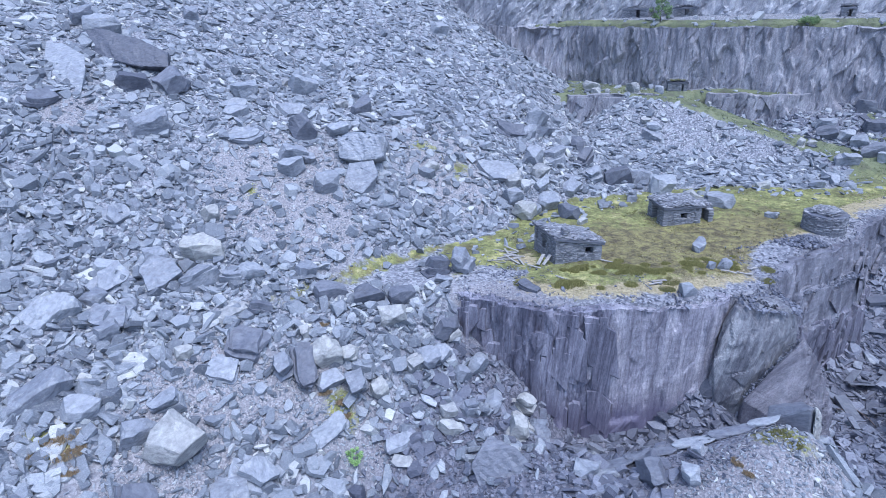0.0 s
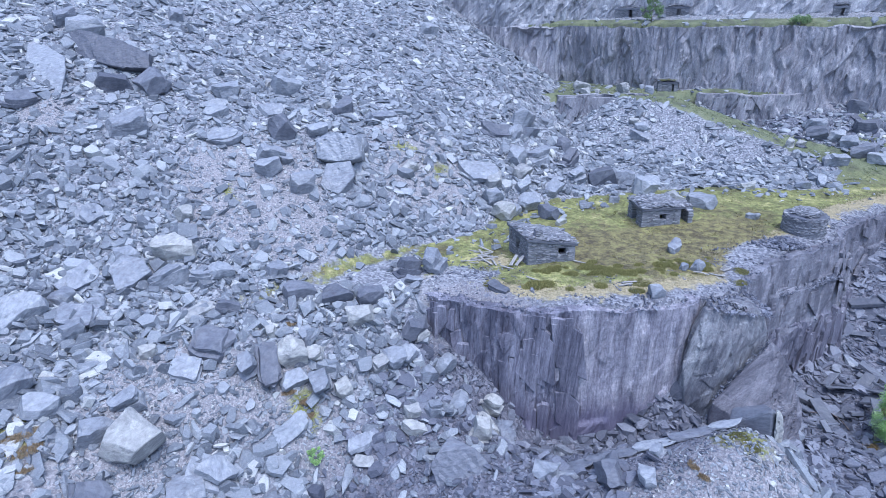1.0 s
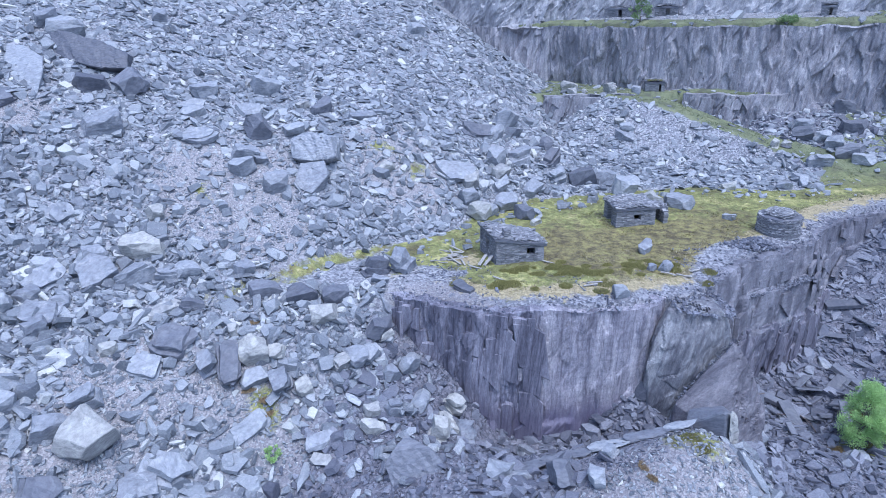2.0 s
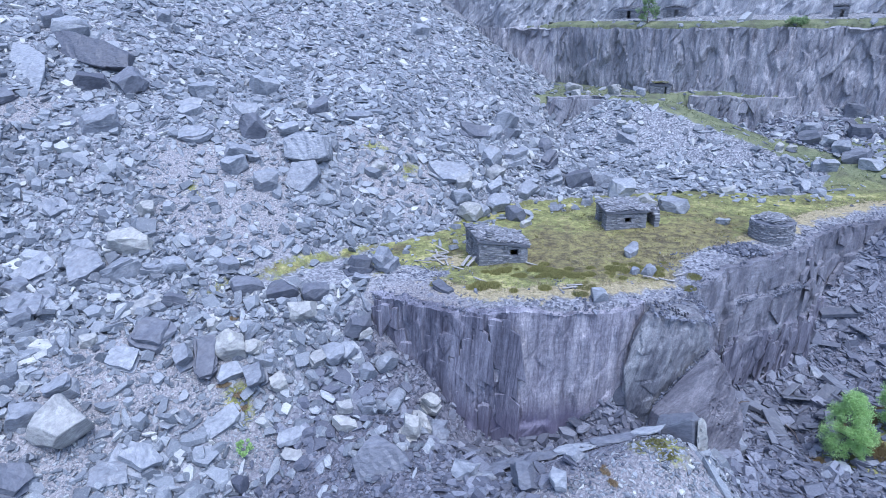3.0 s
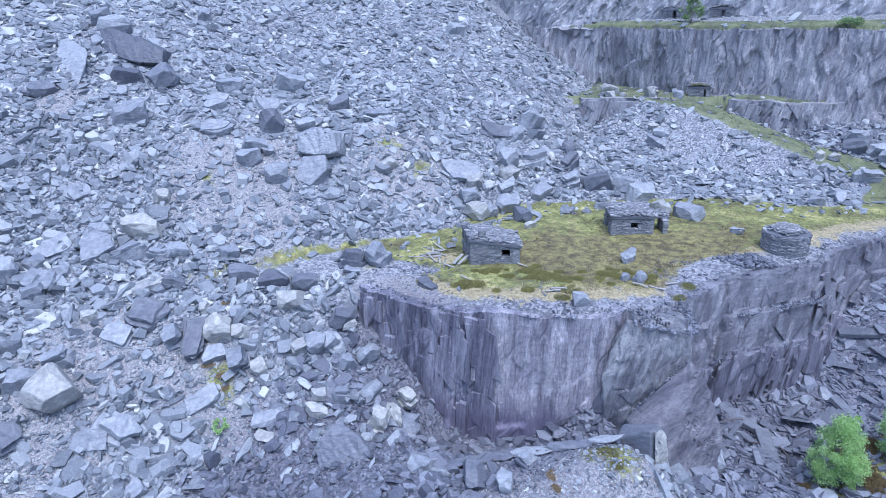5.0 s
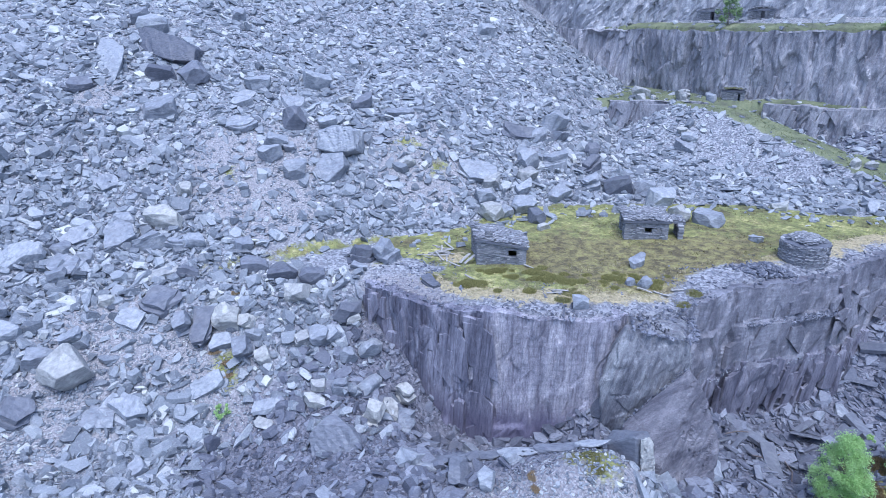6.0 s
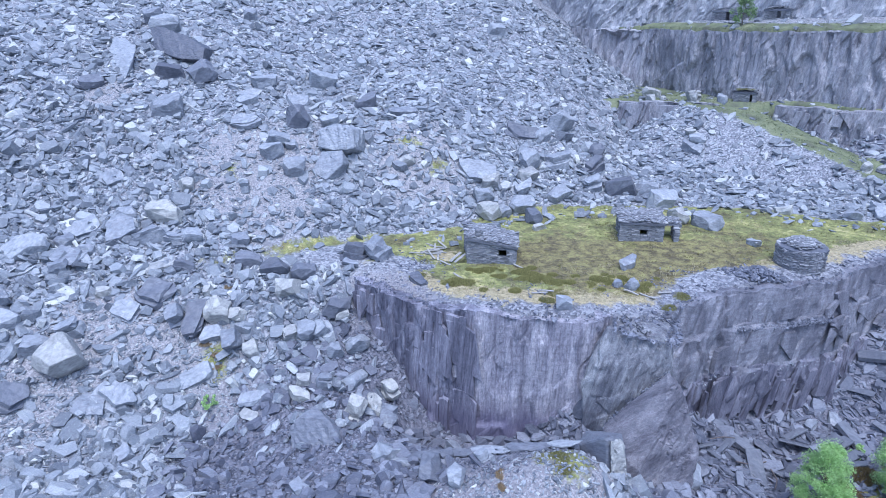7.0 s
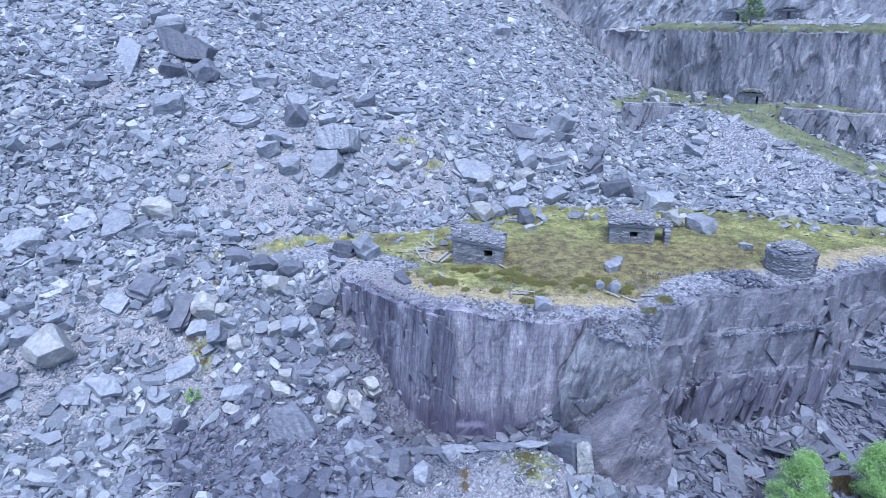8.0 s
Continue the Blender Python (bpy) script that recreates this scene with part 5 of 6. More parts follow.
# ---- slabs heaped under the far end of the face ----
def slab(x, y, long, wide, thick, heading, tip, roll, seed):
    r = np.random.default_rng(seed)
    pts = []
    for sx in (-1, 1):
        for sy in (-1, 1):
            k = r.uniform(0.72, 1.0, 2)
            pts += [(sx * long * k[0] / 2, sy * wide * k[1] / 2, -thick / 2), (sx * long * k[0] / 2, sy * wide * k[1] / 2, thick / 2)]
    bm = hull_bm(pts)
    bmesh.ops.bevel(bm, geom=bm.edges, offset=0.02, segments=1, affect="EDGES")
    me = bpy.data.meshes.new("slate_slab")
    bm.to_mesh(me)
    bm.free()
    me.materials.append(slate_dark)
    ob = new("slate_slab", me)
    ob.matrix_world = Matrix.Translation((x, y, float(height(x, y)) + 0.25 + 0.3 * abs(math.sin(radians(tip))))) @ pose(0, 0, 0, roll, -tip, heading)
    return tagged(ob, "long flat slate slab thrown down below the face", "slab", "fallen slabs")


r = np.random.default_rng(77)
for k in range(56):
    x = float(r.uniform(21.0, 40.0))
    y = 29.5 + 0.85 * (x - 21.5) * float(r.uniform(0.35, 1.0)) + float(r.uniform(-1.5, 3.0))
    if float(side(EDGE, x, y)) > -1.6:
        continue
    long = float(np.clip(np.exp(r.normal(math.log(1.15), 0.42)), 0.6, 3.2))
    slab(x, y, long, long * float(r.uniform(0.25, 0.55)), float(r.uniform(0.06, 0.14)), float(r.uniform(0, 180)), float(r.normal(8, 14)), float(r.normal(0, 14)), 300 + k)
slab(24.3, 31.0, 2.9, 0.85, 0.2, 98, 22, 0, 401)
slab(23.4, 33.4, 3.6, 0.7, 0.25, 140, 10, 0, 402)
slab(29.8, 35.0, 3.6, 0.9, 0.25, 120, 16, 10, 404)
slab(32.0, 41.0, 2.7, 1.0, 0.3, 0, 4, 8, 405)


# ---- dry-stone shelters ----
def boxes_object(name, items, material, parent, label=""):
    """One mesh of many rough boxes: (centre, half sizes, 3x3 axes)."""
    r = np.random.default_rng(len(items) + 17)
    corner = np.array([(a, b, c) for a in (-1, 1) for b in (-1, 1) for c in (-1, 1)], float)
    quad = np.array([(0, 1, 3, 2), (4, 6, 7, 5), (0, 4, 5, 1), (2, 3, 7, 6), (0, 2, 6, 4), (1, 5, 7, 3)])
    vs, fs = [], []
    for k, (cen, half, axes) in enumerate(items):
        q = corner * r.uniform(0.86, 1.0, (8, 3)) * np.array(half)
        vs.append(np.array(cen) + q @ np.array(axes).T)
        fs.append(quad + 8 * k)
    ob = mesh_object(name, np.concatenate(vs), np.concatenate(fs), material, parent)
    if label:
        ob["label"] = label
    return ob


def stone_wall(parent, a, b, h0, h1, thick, seed, holes=(), label=""):
    """Coursed slate walling from a to b (plan), h0 to h1 high; holes: (from, to, sill, head)."""
    r = np.random.default_rng(seed)
    a, b = np.array(a, float), np.array(b, float)
    long = np.hypot(*(b - a))
    e = (b - a) / long
    n = np.array([-e[1], e[0]])
    items, z = [], -0.15
    while z < max(h0, h1):
        c = r.uniform(0.035, 0.075)
        s = -r.uniform(0, 0.2)
        while s < long:
            l = r.uniform(0.12, 0.38)
            m = s + l / 2
            top = h0 + (h1 - h0) * np.clip(m / long, 0, 1)
            if z + c / 2 < top:
                cuts = [(max(s, 0), min(s + l, long))]
                for f, t, lo, hi in holes:
                    if lo < z + c * 0.6 < hi:
                        cuts = [q for p0, p1 in cuts for q in ((p0, min(p1, f)), (max(p0, t), p1)) if q[1] - q[0] > 0.03]
                for p0, p1 in cuts:
                    mid = (p0 + p1) / 2
                    p = a + e * mid + n * (thick / 2 + r.normal(0, 0.02))
                    items.append(((p[0], p[1], z + c / 2), ((p1 - p0) / 2 - 0.004, thick / 2 + r.uniform(-0.02, 0.03), c / 2 - 0.003), ((e[0], n[0], 0), (e[1], n[1], 0), (0, 0, 1))))
            s += l
        z += c
    return boxes_object("wall", items, slate_stone, parent, label)


def lintel(parent, a, b, at, width, z, thick):
    a, b = np.array(a, float), np.array(b, float)
    e = (b - a) / np.hypot(*(b - a))
    n = np.array([-e[1], e[0]])
    p = a + e * at + n * thick / 2
    return boxes_object("lintel", [((p[0], p[1], z), (width / 2, thick / 2 + 0.03, 0.05), ((e[0], n[0], 0), (e[1], n[1], 0), (0, 0, 1)))], slate_dark, parent)


def slate_roof(parent, ring, seed, count, over=0.12, swell=0.12):
    """Heaped roofing slates over a solid bed; ring: corners (x, y, z)."""
    r = np.random.default_rng(seed)
    p = np.array(ring, float)
    mid = p.mean(0)
    q = p.copy()
    q[:, :2] += (p[:, :2] - mid[:2]) * over / 1.5
    pts = [tuple(v + (0, 0, 0.04)) for v in q] + [tuple(v - (0, 0, 0.12)) for v in q] + [tuple(mid + (0, 0, swell))]
    items = []
    while len(items) < count:
        w = r.dirichlet(np.ones(len(p)) * 0.8)
        v = w @ q
        rise = swell * (1 - np.clip(np.hypot(*(v - mid)[:2]) / 1.6, 0, 1)) + r.uniform(0.02, 0.16)
        yaw, k, t = r.uniform(0, 6.28), r.normal(0, 0.12), r.normal(0, 0.12)
        ax = np.array(Euler((k, t, yaw)).to_matrix())
        items.append(((v[0], v[1], v[2] + rise), (r.uniform(0.09, 0.2), r.uniform(0.05, 0.12), r.uniform(0.015, 0.03)), ax))
    roof = boxes_object("roof", items, slate_stone, parent, "roof heaped with broken slates")
    part("roof_bed", hull_bm(pts), slate_dark, roof)
    return roof


def shelter_base(x, y, z, label):
    ob = new("stone_shelter", None)
    ob.matrix_world = Matrix.Translation((x, y, z))
    return tagged(ob, label, "stone hut", "quarry shelters")


def corners(wide, deep, heading):
    c, s = math.cos(radians(heading)), math.sin(radians(heading))
    return [(u * c - v * s, u * s + v * c) for u, v in ((0, 0), (wide, 0), (wide, deep), (0, deep))]


def hut_near():
    hut = shelter_base(6.81, 35.97, float(height(7.5, 37.0)) - 0.02, "ruined dry-stone slate hut with a sagging slate roof")
    a, b, c, _ = corners(3.1, 2.6, 10.8)
    d = (-0.98, 2.75)
    front = stone_wall(hut, a, b, 1.72, 1.15, 0.4, 1, [(2.0, 2.5, 0.55, 1.0)], "front wall with a small square window")
    stone_wall(hut, b, c, 1.15, 1.1, 0.4, 2)
    stone_wall(hut, c, d, 1.1, 1.85, 0.4, 3)
    flank = stone_wall(hut, d, a, 1.85, 1.72, 0.4, 4, [(1.1, 1.6, 0.55, 1.3)], "side wall with a narrow window")
    lintel(front, a, b, 2.25, 0.8, 1.05, 0.4)
    lintel(flank, d, a, 1.35, 0.8, 1.35, 0.4)
    slate_roof(hut, [(*a, 1.76), (*b, 1.2), (*c, 1.15), (*d, 1.9)], 5, 800)
    stone_wall(hut, (0.45, 0.3), (0.95, 0.4), 2.25, 2.2, 0.4, 6, label="low chimney stub of stacked slate")
    return hut


def hut_middle():
    hut = shelter_base(15.75, 42.75, float(height(16.5, 44.0)) - 0.02, "dry-stone slate hut with thick slate roof and porch wall")
    a, b, c, d = corners(2.95, 2.5, 9)
    front = stone_wall(hut, a, b, 1.3, 1.3, 0.42, 11, [(1.35, 1.85, 0.45, 0.88)], "front wall with a small square window")
    east = stone_wall(hut, b, c, 1.3, 1.45, 0.42, 12, [(0.2, 1.0, -0.2, 1.2)], "side wall with a doorway")
    stone_wall(hut, c, d, 1.45, 1.45, 0.42, 13)
    west = stone_wall(hut, d, a, 1.45, 1.3, 0.42, 14, [(0.7, 1.5, -0.2, 1.15)], "side wall with a doorway")
    lintel(front, a, b, 1.6, 0.85, 0.94, 0.42)
    lintel(east, b, c, 0.6, 1.2, 1.25, 0.42)
    lintel(west, d, a, 1.1, 1.2, 1.2, 0.42)
    slate_roof(hut, [(*a, 1.34), (*b, 1.34), (*c, 1.5), (*d, 1.5)], 15, 900, swell=0.2)
    e, f, g, _ = corners(4.05, 1.7, 9)
    stone_wall(hut, (f[0] - 0.08, f[1] + 0.1), g, 0.95, 1.15, 0.36, 16, label="curved porch wall beside the doorway")
    q, h, i, _ = corners(2.8, 1.9, 9)
    slate_roof(hut, [(h[0] + 0.1, h[1] + 0.75, 1.16), (f[0], f[1] + 0.65, 1.02), (*g, 1.12), (*i, 1.25)], 17, 130, over=0.05, swell=0.05)
    return hut


def hut_round():
    hut = shelter_base(26.6, 41.35, float(height(26.6, 41.35)) - 0.02, "round dry-stone slate shelter with a domed slate top")
    n, rad = 18, 1.42
    ring = [(rad * math.cos(2 * math.pi * k / n), rad * math.sin(2 * math.pi * k / n)) for k in range(n)]
    for k in range(n):
        if k == 16:
            continue
        stone_wall(hut, ring[k], ring[(k + 1) % n], 1.25 + 0.05 * math.sin(k), 1.25 + 0.05 * math.sin(k + 1), 0.4, 30 + k)
    a, b = ring[16], ring[17]
    lintel(hut, a, b, 0.25, 0.75, 1.2, 0.4)
    slate_roof(hut, [(1.0 * x, 1.0 * y, 1.22) for x, y in ring[::2]], 31, 1300, over=0.0, swell=0.34)
    return hut


def hut_small(x, y, z, wide, deep, heading, seed, tall=1.05, door=0.7, label="small low dry-stone hut under the quarry wall"):
    hut = shelter_base(x, y, z, label)
    a, b, c, d = corners(wide, deep, heading)
    stone_wall(hut, a, b, tall, tall, 0.4, seed, [(wide - door, wide - door + 0.45, -0.2, tall - 0.1)], "front wall with a doorway")
    stone_wall(hut, b, c, tall, tall + 0.1, 0.4, seed + 1)
    stone_wall(hut, c, d, tall + 0.1, tall + 0.1, 0.4, seed + 2)
    stone_wall(hut, d, a, tall + 0.1, tall, 0.4, seed + 3)
    slate_roof(hut, [(*a, tall + 0.05), (*b, tall + 0.05), (*c, tall + 0.15), (*d, tall + 0.15)], seed + 4, 260, swell=0.25)
    return hut


hut_near()
hut_middle()
r = np.random.default_rng(43)
px, py = 24.1 + r.normal(0, 0.65, 700), 38.85 + r.normal(0, 0.4, 700)
mound = 0.55 * np.exp(-((px - 24.1) / 0.9) ** 2 - ((py - 38.75) / 0.7) ** 2)
pile = heap("slate_pile", px, py, r.uniform(0.12, 0.36, 700), mound / 0.33, 0.3, small, slate_fresh, 44)
tagged(pile, "loose heap of grey slate waste near the round shelter", "rubble", kind="stuff")
hut_round()
mossy = hut_small(24.6, 70.9, BENCH - 0.2, 2.1, 1.3, -10, 50, 1.1, 0.6, "low dry-stone hut with a mossy roof on the bench")
hut_small(22.4, 84.3, float(height(23.2, 84.2)) - 0.02, 3.4, 1.6, -38, 60, 1.0, 1.6)
hut_small(27.4, 79.9, float(height(28.2, 79.5)) - 0.02, 2.7, 1.4, -32, 70, 0.95, 1.4)
hut_small(42.2, 70.9, float(height(42.7, 70.8)) - 0.02, 1.4, 1.3, -25, 80, 0.9)


# ---- timber and iron lying about ----
def plank(x, y, long, wide, heading, tip, seed):
    r = np.random.default_rng(seed)
    bm = bmesh.new()
    bmesh.ops.create_cube(bm, size=1)
    bmesh.ops.subdivide_edges(bm, edges=[e for e in bm.edges if abs((e.verts[0].co - e.verts[1].co).x) > 0.5], cuts=4)
    for v in bm.verts:
        v.co = Vector((v.co.x * long, v.co.y * wide + r.normal(0, 0.01), v.co.z * 0.05 + 0.03 * math.sin(v.co.x * 3 + seed)))
    bmesh.ops.bevel(bm, geom=bm.edges, offset=0.006, segments=1, affect="EDGES")
    me = bpy.data.meshes.new("plank")
    bm.to_mesh(me)
    bm.free()
    me.materials.append(wood)
    ob = new("plank", me)
    ob.matrix_world = Matrix.Translation((x, y, float(height(x, y)) + 0.06 + 0.5 * long * abs(math.sin(radians(tip))))) @ pose(0, 0, 0, 0, tip, heading)
    return tagged(ob, "weathered grey plank lying by the ruined hut", "plank", "scattered timber")


r = np.random.default_rng(9)
for k in range(20):
    plank(4.3 + float(r.normal(0, 0.75)), 37.0 + float(r.normal(0, 0.6)), float(r.uniform(0.5, 1.3)), float(r.uniform(0.06, 0.13)), float(r.normal(-20, 35)), float(r.normal(0, 6)), 500 + k)
plank(5.95, 36.25, 1.0, 0.22, 60, -25, 530)
plank(6.3, 36.1, 0.9, 0.2, 50, -30, 531)
for k, (x, y, a) in enumerate([(12.1, 32.6, 20), (12.4, 32.9, 10), (17.0, 34.2, -25), (18.8, 34.9, 40), (6.9, 33.8, -30), (17.9, 34.1, -20), (10.1, 36.2, -35)]):
    plank(x, y, 0.9, 0.12, a, 4, 540 + k)


def iron_bar(points, seed):
    cu = bpy.data.curves.new("iron_bar", "CURVE")
    cu.dimensions, cu.bevel_depth, cu.bevel_resolution = "3D", 0.035, 2
    sp = cu.splines.new("POLY")
    sp.points.add(len(points) - 1)
    for q, (x, y, dz) in zip(sp.points, points):
        q.co = (x, y, float(height(x, y)) + dz, 1)
    cu.materials.append(rust_mat)
    return tagged(new("iron_bar", cu), "bent rusty iron bar among the fallen slate", "iron bar", "scrap iron")


iron_bar([(21.6, 31.8, 0.2), (22.6, 32.3, 0.7), (23.3, 33.0, 0.6)], 1)
iron_bar([(23.2, 31.0, 0.4), (24.2, 31.6, 0.4), (24.9, 32.3, 0.5)], 2)
iron_bar([(25.0, 30.0, 0.3), (25.3, 31.1, 0.35), (25.1, 31.9, 0.4)], 3)


# ---- plants ----
def blades_mesh(name, x, y, z, tall, spread, per, material, seed, wide=0.018):
    """Many tufts of narrow leaning blades in one mesh."""
    r = np.random.default_rng(seed)
    n = len(x) * per
    k = np.repeat(np.arange(len(x)), per)
    a, lean = r.uniform(0, 6.283, n), np.abs(r.normal(0.45, 0.3, n))
    h = tall[k] * r.uniform(0.55, 1.15, n)
    bx, by = x[k] + r.normal(0, 1, n) * spread[k], y[k] + r.normal(0, 1, n) * spread[k]
    tip = np.stack([bx + np.cos(a) * lean * h, by + np.sin(a) * lean * h, z[k] + h], -1)
    w = wide * (0.6 + tall[k] * 2.5)
    p = a + r.uniform(0.8, 2.3, n)
    ox, oy = np.cos(p) * w, np.sin(p) * w
    v = np.stack([np.stack([bx - ox, by - oy, z[k] - 0.03], -1), np.stack([bx + ox, by + oy, z[k] - 0.03], -1), tip], 1).reshape(-1, 3)
    me = bpy.data.meshes.new(name)
    me.vertices.add(len(v))
    me.vertices.foreach_set("co", v.astype(np.float32).ravel())
    me.loops.add(len(v))
    me.loops.foreach_set("vertex_index", np.arange(len(v), dtype=np.int32))
    me.polygons.add(n)
    me.polygons.foreach_set("loop_start", np.arange(0, 3 * n, 3, dtype=np.int32))
    me.polygons.foreach_set("loop_total", np.full(n, 3, np.int32))
    me.update(calc_edges=True)
    me.materials.append(material)
    return new(name, me)


def patchy(x, y, s):
    return value_noise(x / 2.6, y / 2.6, s) + 0.5 * value_noise(x / 0.9, y / 0.9, s + 1)


def turf_field(name, material, seed, n, choose, tall, label):
    r = np.random.default_rng(seed)
    x, y = r.uniform(-16, 52, n), r.uniform(26, 78, n)
    t = turf_amount(x, y)
    keep = (r.uniform(0.25, 1, n) < t) & choose(x, y, patchy(x, y, 200), side(EDGE, x, y))
    x, y = x[keep], y[keep]
    h = tall * r.uniform(0.6, 1.4, len(x))
    ob = blades_mesh(name, x, y, height(x, y), h, 0.5 * h, 5, material, seed + 1)
    return tagged(ob, label, "grass", kind="stuff")


turf_field("hazed_grass", hazed_blade_mat, 600, 50000, lambda x, y, p, d: y > 54, 0.09, "olive-green grass on the ramp and benches, haze painted in")
turf_field("grass", blade_mat, 601, 26000, lambda x, y, p, d: (p - 1.6 * heath_amount(x, y) > -0.75) & (y < 55), 0.07, "short green-yellow moorland grass on the ledge")
turf_field("straw_grass", straw_mat, 602, 45000, lambda x, y, p, d: (((d < 3.6) & (d > 0.5) & (p > -0.5)) | (p > 0.7)) & (y < 56), 0.11, "dry straw-coloured grass along the ledge rim")
turf_field("heather", heather_mat, 603, 22000, lambda x, y, p, d: (p + 2.2 * heath_amount(x, y) > 0.75) & (d > 2.5) & (y < 56), 0.09, "low brown-green heather covering the ledge")


def tussock(x, y, rad, material, seed, label, category="tussock", group="tussocks", low=False):
    r = np.random.default_rng(seed)
    n = int((420 if low else 140) * max(rad, 0.3) / 0.22)
    u, q = r.uniform(0, 6.283, n), rad * np.sqrt(r.uniform(0, 1, n))
    px, py = q * np.cos(u), q * np.sin(u)
    hgt = (0.1 if low else 0.24) * rad * np.sqrt(np.clip(1 - (q / rad) ** 2, 0.03, 1))
    ob = blades_mesh(category.replace(" ", "_"), px, py, hgt - 0.04, np.full(n, 0.05 if low else 0.07 + 0.1 * rad), np.full(n, 0.04), 5 if not low else 3, material, seed + 1)
    ob.location = (x, y, float(height(x, y)))
    return tagged(ob, label, category, group)


bx, by = np.random.default_rng(611).uniform(0.2, 1.9, 420), np.random.default_rng(612).uniform(-0.3, 0.9, 420)
roof_moss = blades_mesh("roof_moss", bx, by, 1.46 - 0.1 * np.abs(bx - 1.0), np.full(420, 0.12), np.full(420, 0.06), 5, moss_mat, 613)
roof_moss.parent = mossy
HEATHER = "round olive-green heather cushion on the ledge turf"
for k, (x, y, rad) in enumerate([(7.0, 33.0, 0.62), (7.7, 33.15, 0.45), (6.4, 32.8, 0.35), (10.7, 32.6, 0.4), (8.9, 32.4, 0.24)]):
    tussock(x, y, rad, tussock_mat, 620 + 2 * k, HEATHER)
r = np.random.default_rng(640)
for k in range(70):
    u = float(r.uniform(0, 1))
    x, y = 7.6 + 10.2 * u + float(r.normal(0, 0.5)), 34.7 - 0.9 * math.sin(3.1 * u) + 0.4 * u + abs(float(r.normal(0, 0.9)))
    tussock(x, y, float(np.clip(r.normal(0.26, 0.09), 0.12, 0.5)), tussock_mat, 1640 + 2 * k, "low olive-green heather clump at the edge of the turf")
for k, (x, y, rad) in enumerate([(12.6, 32.2, 0.35), (13.0, 33.1, 0.5), (18.9, 33.6, 0.4), (19.6, 35.1, 0.45), (14.9, 22.6, 0.32), (15.2, 22.0, 0.22), (4.4, 33.4, 0.4)]):
    tussock(x, y, 1.3 * rad, moss_mat, 660 + 2 * k, "bright yellow-green mossy clump on the gravel", "moss clump", "moss clumps", True)


for k, (x, y, rad) in enumerate([(-16.2, 20.9, 0.65), (-15.6, 20.3, 0.55), (-16.8, 21.6, 0.5), (-15.2, 19.6, 0.4), (12.7, 21.6, 0.24), (12.9, 21.0, 0.2), (-6.8, 29.6, 0.3), (-7.0, 28.6, 0.25), (-6.3, 26.4, 0.3), (-5.4, 26.3, 0.34), (-5.3, 25.7, 0.3), (-15.9, 21.8, 0.35), (-16.5, 20.0, 0.4)]):
    tussock(x, y, 1.3 * rad, ochre_moss_mat, 690 + 2 * k, "orange-brown moss patch on the slate rubble", "moss clump", "moss clumps", True)


for k, (x, y, rad) in enumerate([(28.3, 29.6, 0.9), (29.2, 31.0, 0.8), (27.8, 30.8, 0.6), (25.2, 28.0, 0.5), (30.6, 31.8, 0.7), (28.6, 28.4, 0.8)]):
    tussock(x, y, rad, bracken_mat, 730 + 2 * k, "brown bracken and heather growing beneath the birches", "bracken", "bracken clumps")


def tube(bm, p, q, r0, r1, sides=7):
    d = (q - p).normalized()
    a = d.orthogonal().normalized()
    b = d.cross(a)
    rings = []
    for c, rr in ((p, r0), (q, r1)):
        rings.append([bm.verts.new(c + (a * math.cos(6.2832 * k / sides) + b * math.sin(6.2832 * k / sides)) * rr) for k in range(sides)])
    for k in range(sides):
        bm.faces.new((rings[0][k], rings[0][(k + 1) % sides], rings[1][(k + 1) % sides], rings[1][k]))
    bm.faces.new(rings[1])


def leaves_mesh(name, centres, radii, per, size, material, parent, seed):
    r = np.random.default_rng(seed)
    c = np.repeat(np.array(centres), per, 0)
    q = r.normal(0, 1, (len(c), 3))
    q /= np.linalg.norm(q, axis=1)[:, None]
    c = c + q * (np.repeat(np.array(radii), per) * r.uniform(0.35, 1.0, len(c)))[:, None]
    rot = turns(r, len(c), np.tile([0, 0, 1.0], (len(c), 1)), 0.8)
    s = size * r.uniform(0.6, 1.3, len(c))
    base = np.array([(-0.5, 0, 0), (0, 0.32, 0.06), (0.5, 0, 0), (0, -0.32, 0.06)])
    v = np.einsum("nij,mj->nmi", rot, base) * s[:, None, None] + c[:, None]
    f = np.arange(len(c) * 4).reshape(-1, 4)
    return mesh_object(name, v.reshape(-1, 3), f, material, parent)


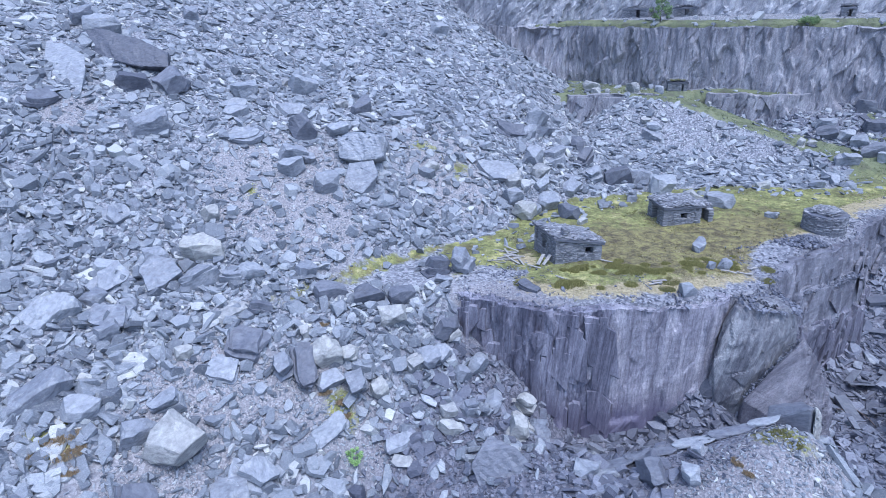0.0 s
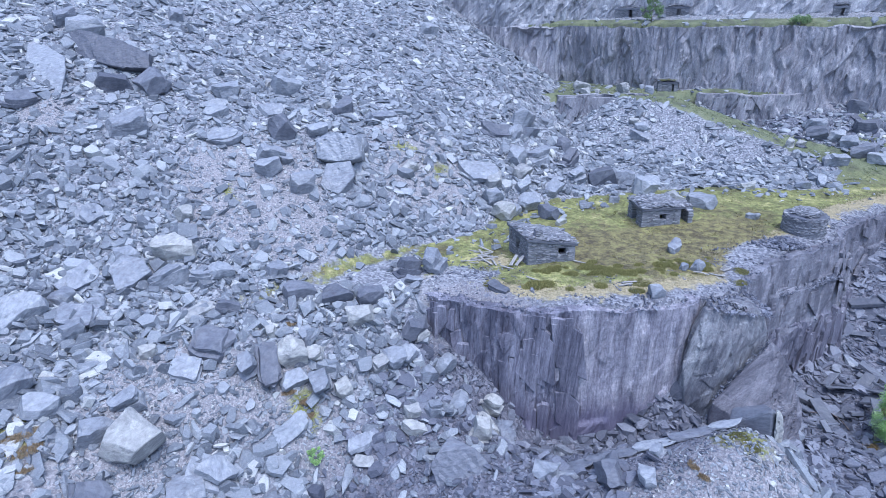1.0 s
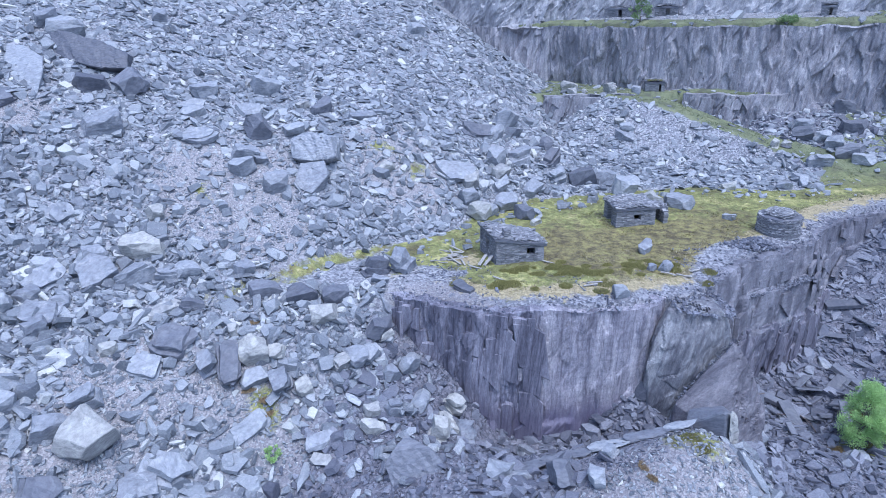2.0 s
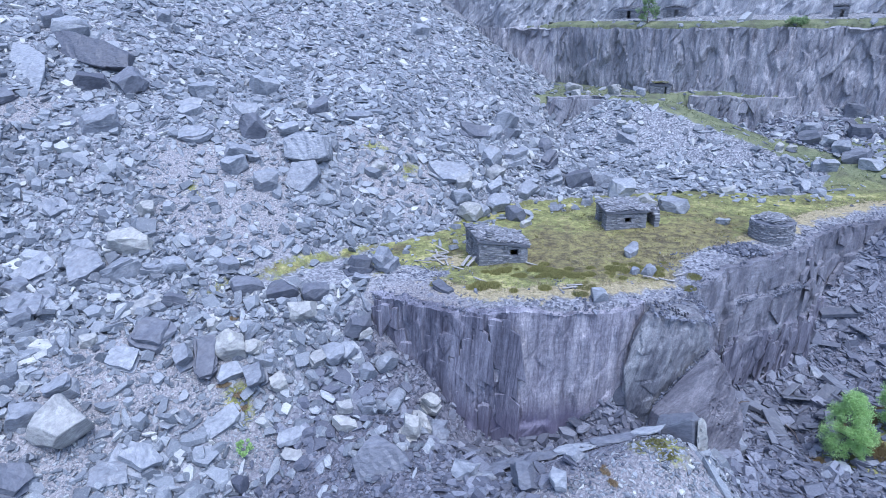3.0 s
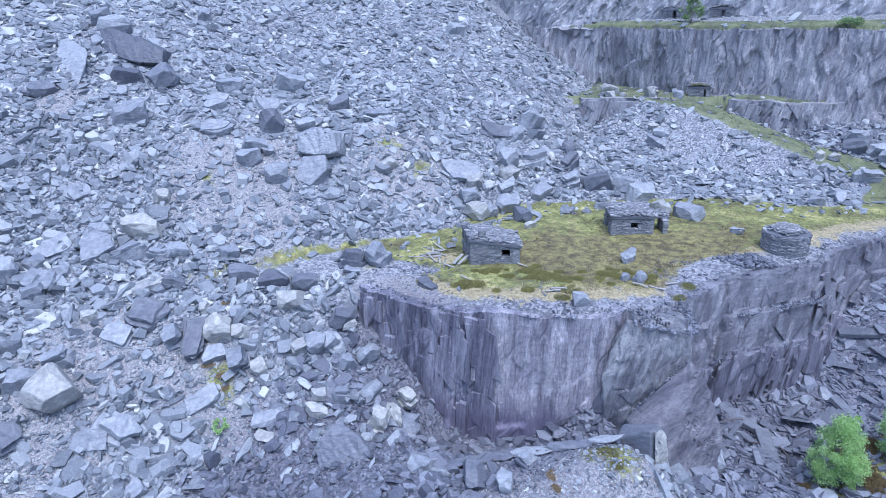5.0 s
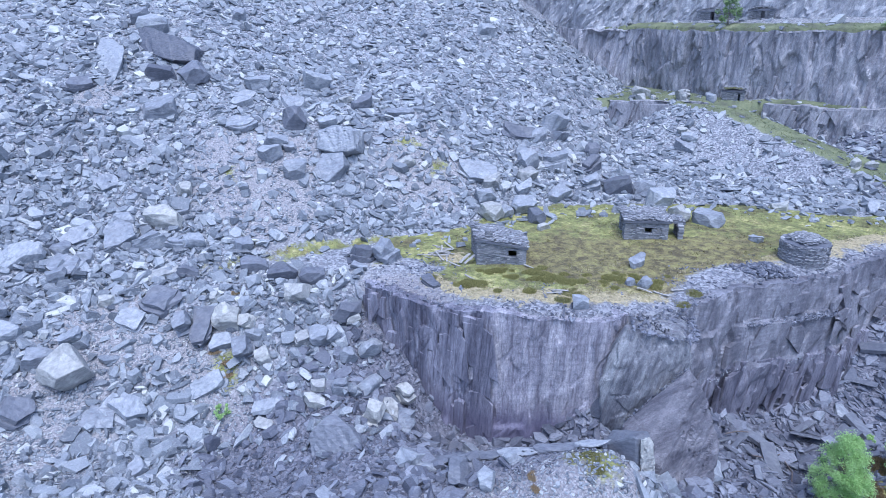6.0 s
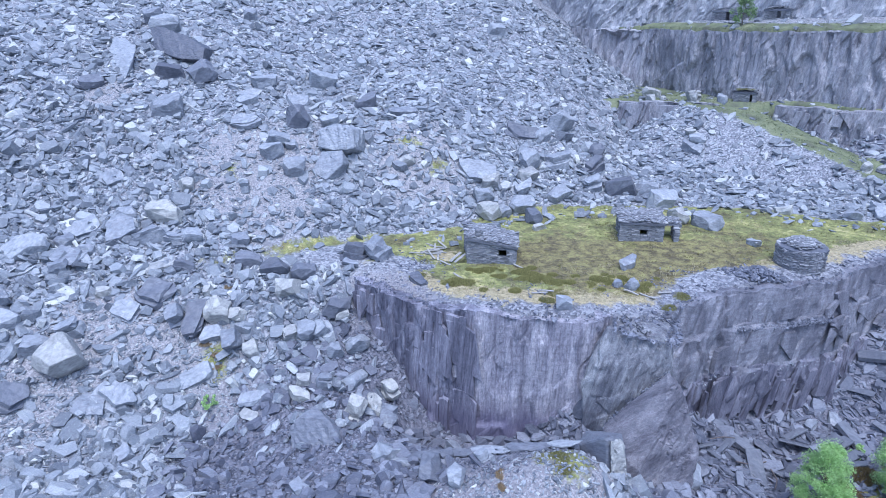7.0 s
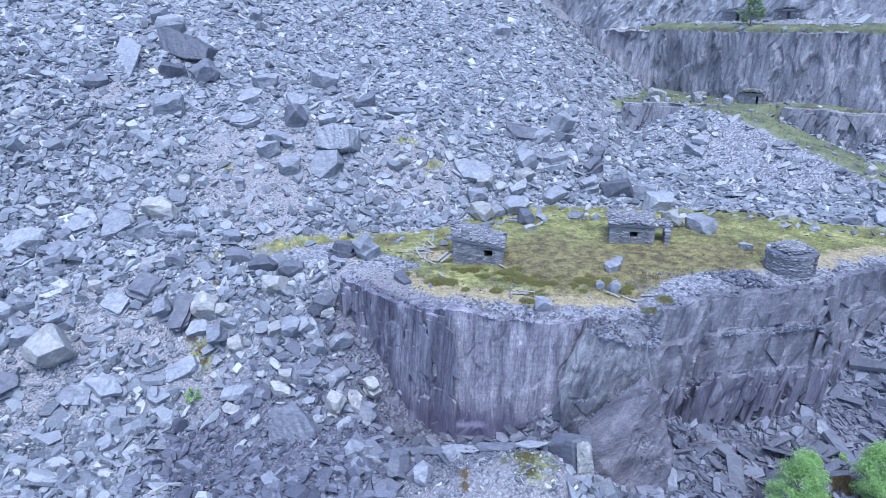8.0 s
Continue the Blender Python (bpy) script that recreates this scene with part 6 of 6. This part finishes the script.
def tree(name, x, y, z, tall, wide, leaf, material, seed, label, category="tree", puffs=90, per=75):
    r = np.random.default_rng(seed)
    t = new(name, None)
    t.matrix_world = Matrix.Translation((x, y, z))
    tagged(t, label, category)
    bm = bmesh.new()
    at, top = Vector((0, 0, -0.2)), []
    for k in range(5):
        nxt = Vector((0.12 * math.sin(2.1 * k + seed) * wide, 0.1 * math.cos(1.7 * k + seed) * wide, tall * 0.8 * (k + 1) / 5))
        tube(bm, at, nxt, 0.045 * tall * 0.6 * (1 - k / 6), 0.045 * tall * 0.6 * (1 - (k + 1) / 6))
        at = nxt
        top.append(nxt)
    part("trunk", bm, bark, t)
    cen, rad = [], []
    for k in range(puffs):
        u, w = r.uniform(0, 6.283), r.uniform(0.16, 1.0)
        prof = math.sin(math.pi * (0.12 + 0.83 * w)) ** 0.7
        q = wide / 2 * prof * r.uniform(0.35, 0.95)
        cen.append((q * math.cos(u), q * math.sin(u), tall * w))
        rad.append(wide * r.uniform(0.09, 0.17))
    bm = bmesh.new()
    for c in cen[:: 3]:
        b = top[min(4, max(0, int(5 * c[2] / tall) - 1))]
        tube(bm, b, Vector(c), 0.02 * tall * 0.4, 0.006, 5)
    part("limbs", bm, bark, t)
    leaves_mesh("crown", cen, rad, per, leaf, material, t, seed + 1)
    return t


BIRCH = "young bright-green birch tree growing in the slate rubble"
tree("birch_tree", 26.6, 28.6, float(height(26.6, 28.6)), 4.0, 2.6, 0.075, leaf_mat, 5, BIRCH, puffs=120, per=230)
tree("birch_tree", 30.3, 30.3, float(height(30.3, 30.3)), 3.2, 2.9, 0.075, leaf_mat, 9, BIRCH, puffs=120, per=230)
tree("birch_tree", 29.2, 33.0, float(height(29.2, 33.0)), 0.9, 0.8, 0.10, leaf_mat, 12, "small green birch sapling beside fallen slabs", puffs=14, per=40)
tree("shrub", -4.5, 23.95, float(height(-4.5, 23.95)), 0.75, 0.9, 0.10, leaf_mat, 14, "small bright-green fern-like shrub in the scree", "shrub", 16, 40)
tree("shrub", 25.1, 77.4, float(height(25.1, 77.4)), 3.0, 2.6, 0.2, bush_mat, 16, "leafy green bush on the upper quarry terrace", "shrub", 40, 50)
tree("shrub", 38.4, 69.6, float(height(38.4, 69.6)), 0.6, 2.4, 0.16, bush_mat, 18, "low green bush on the upper quarry terrace", "shrub", 26, 50)
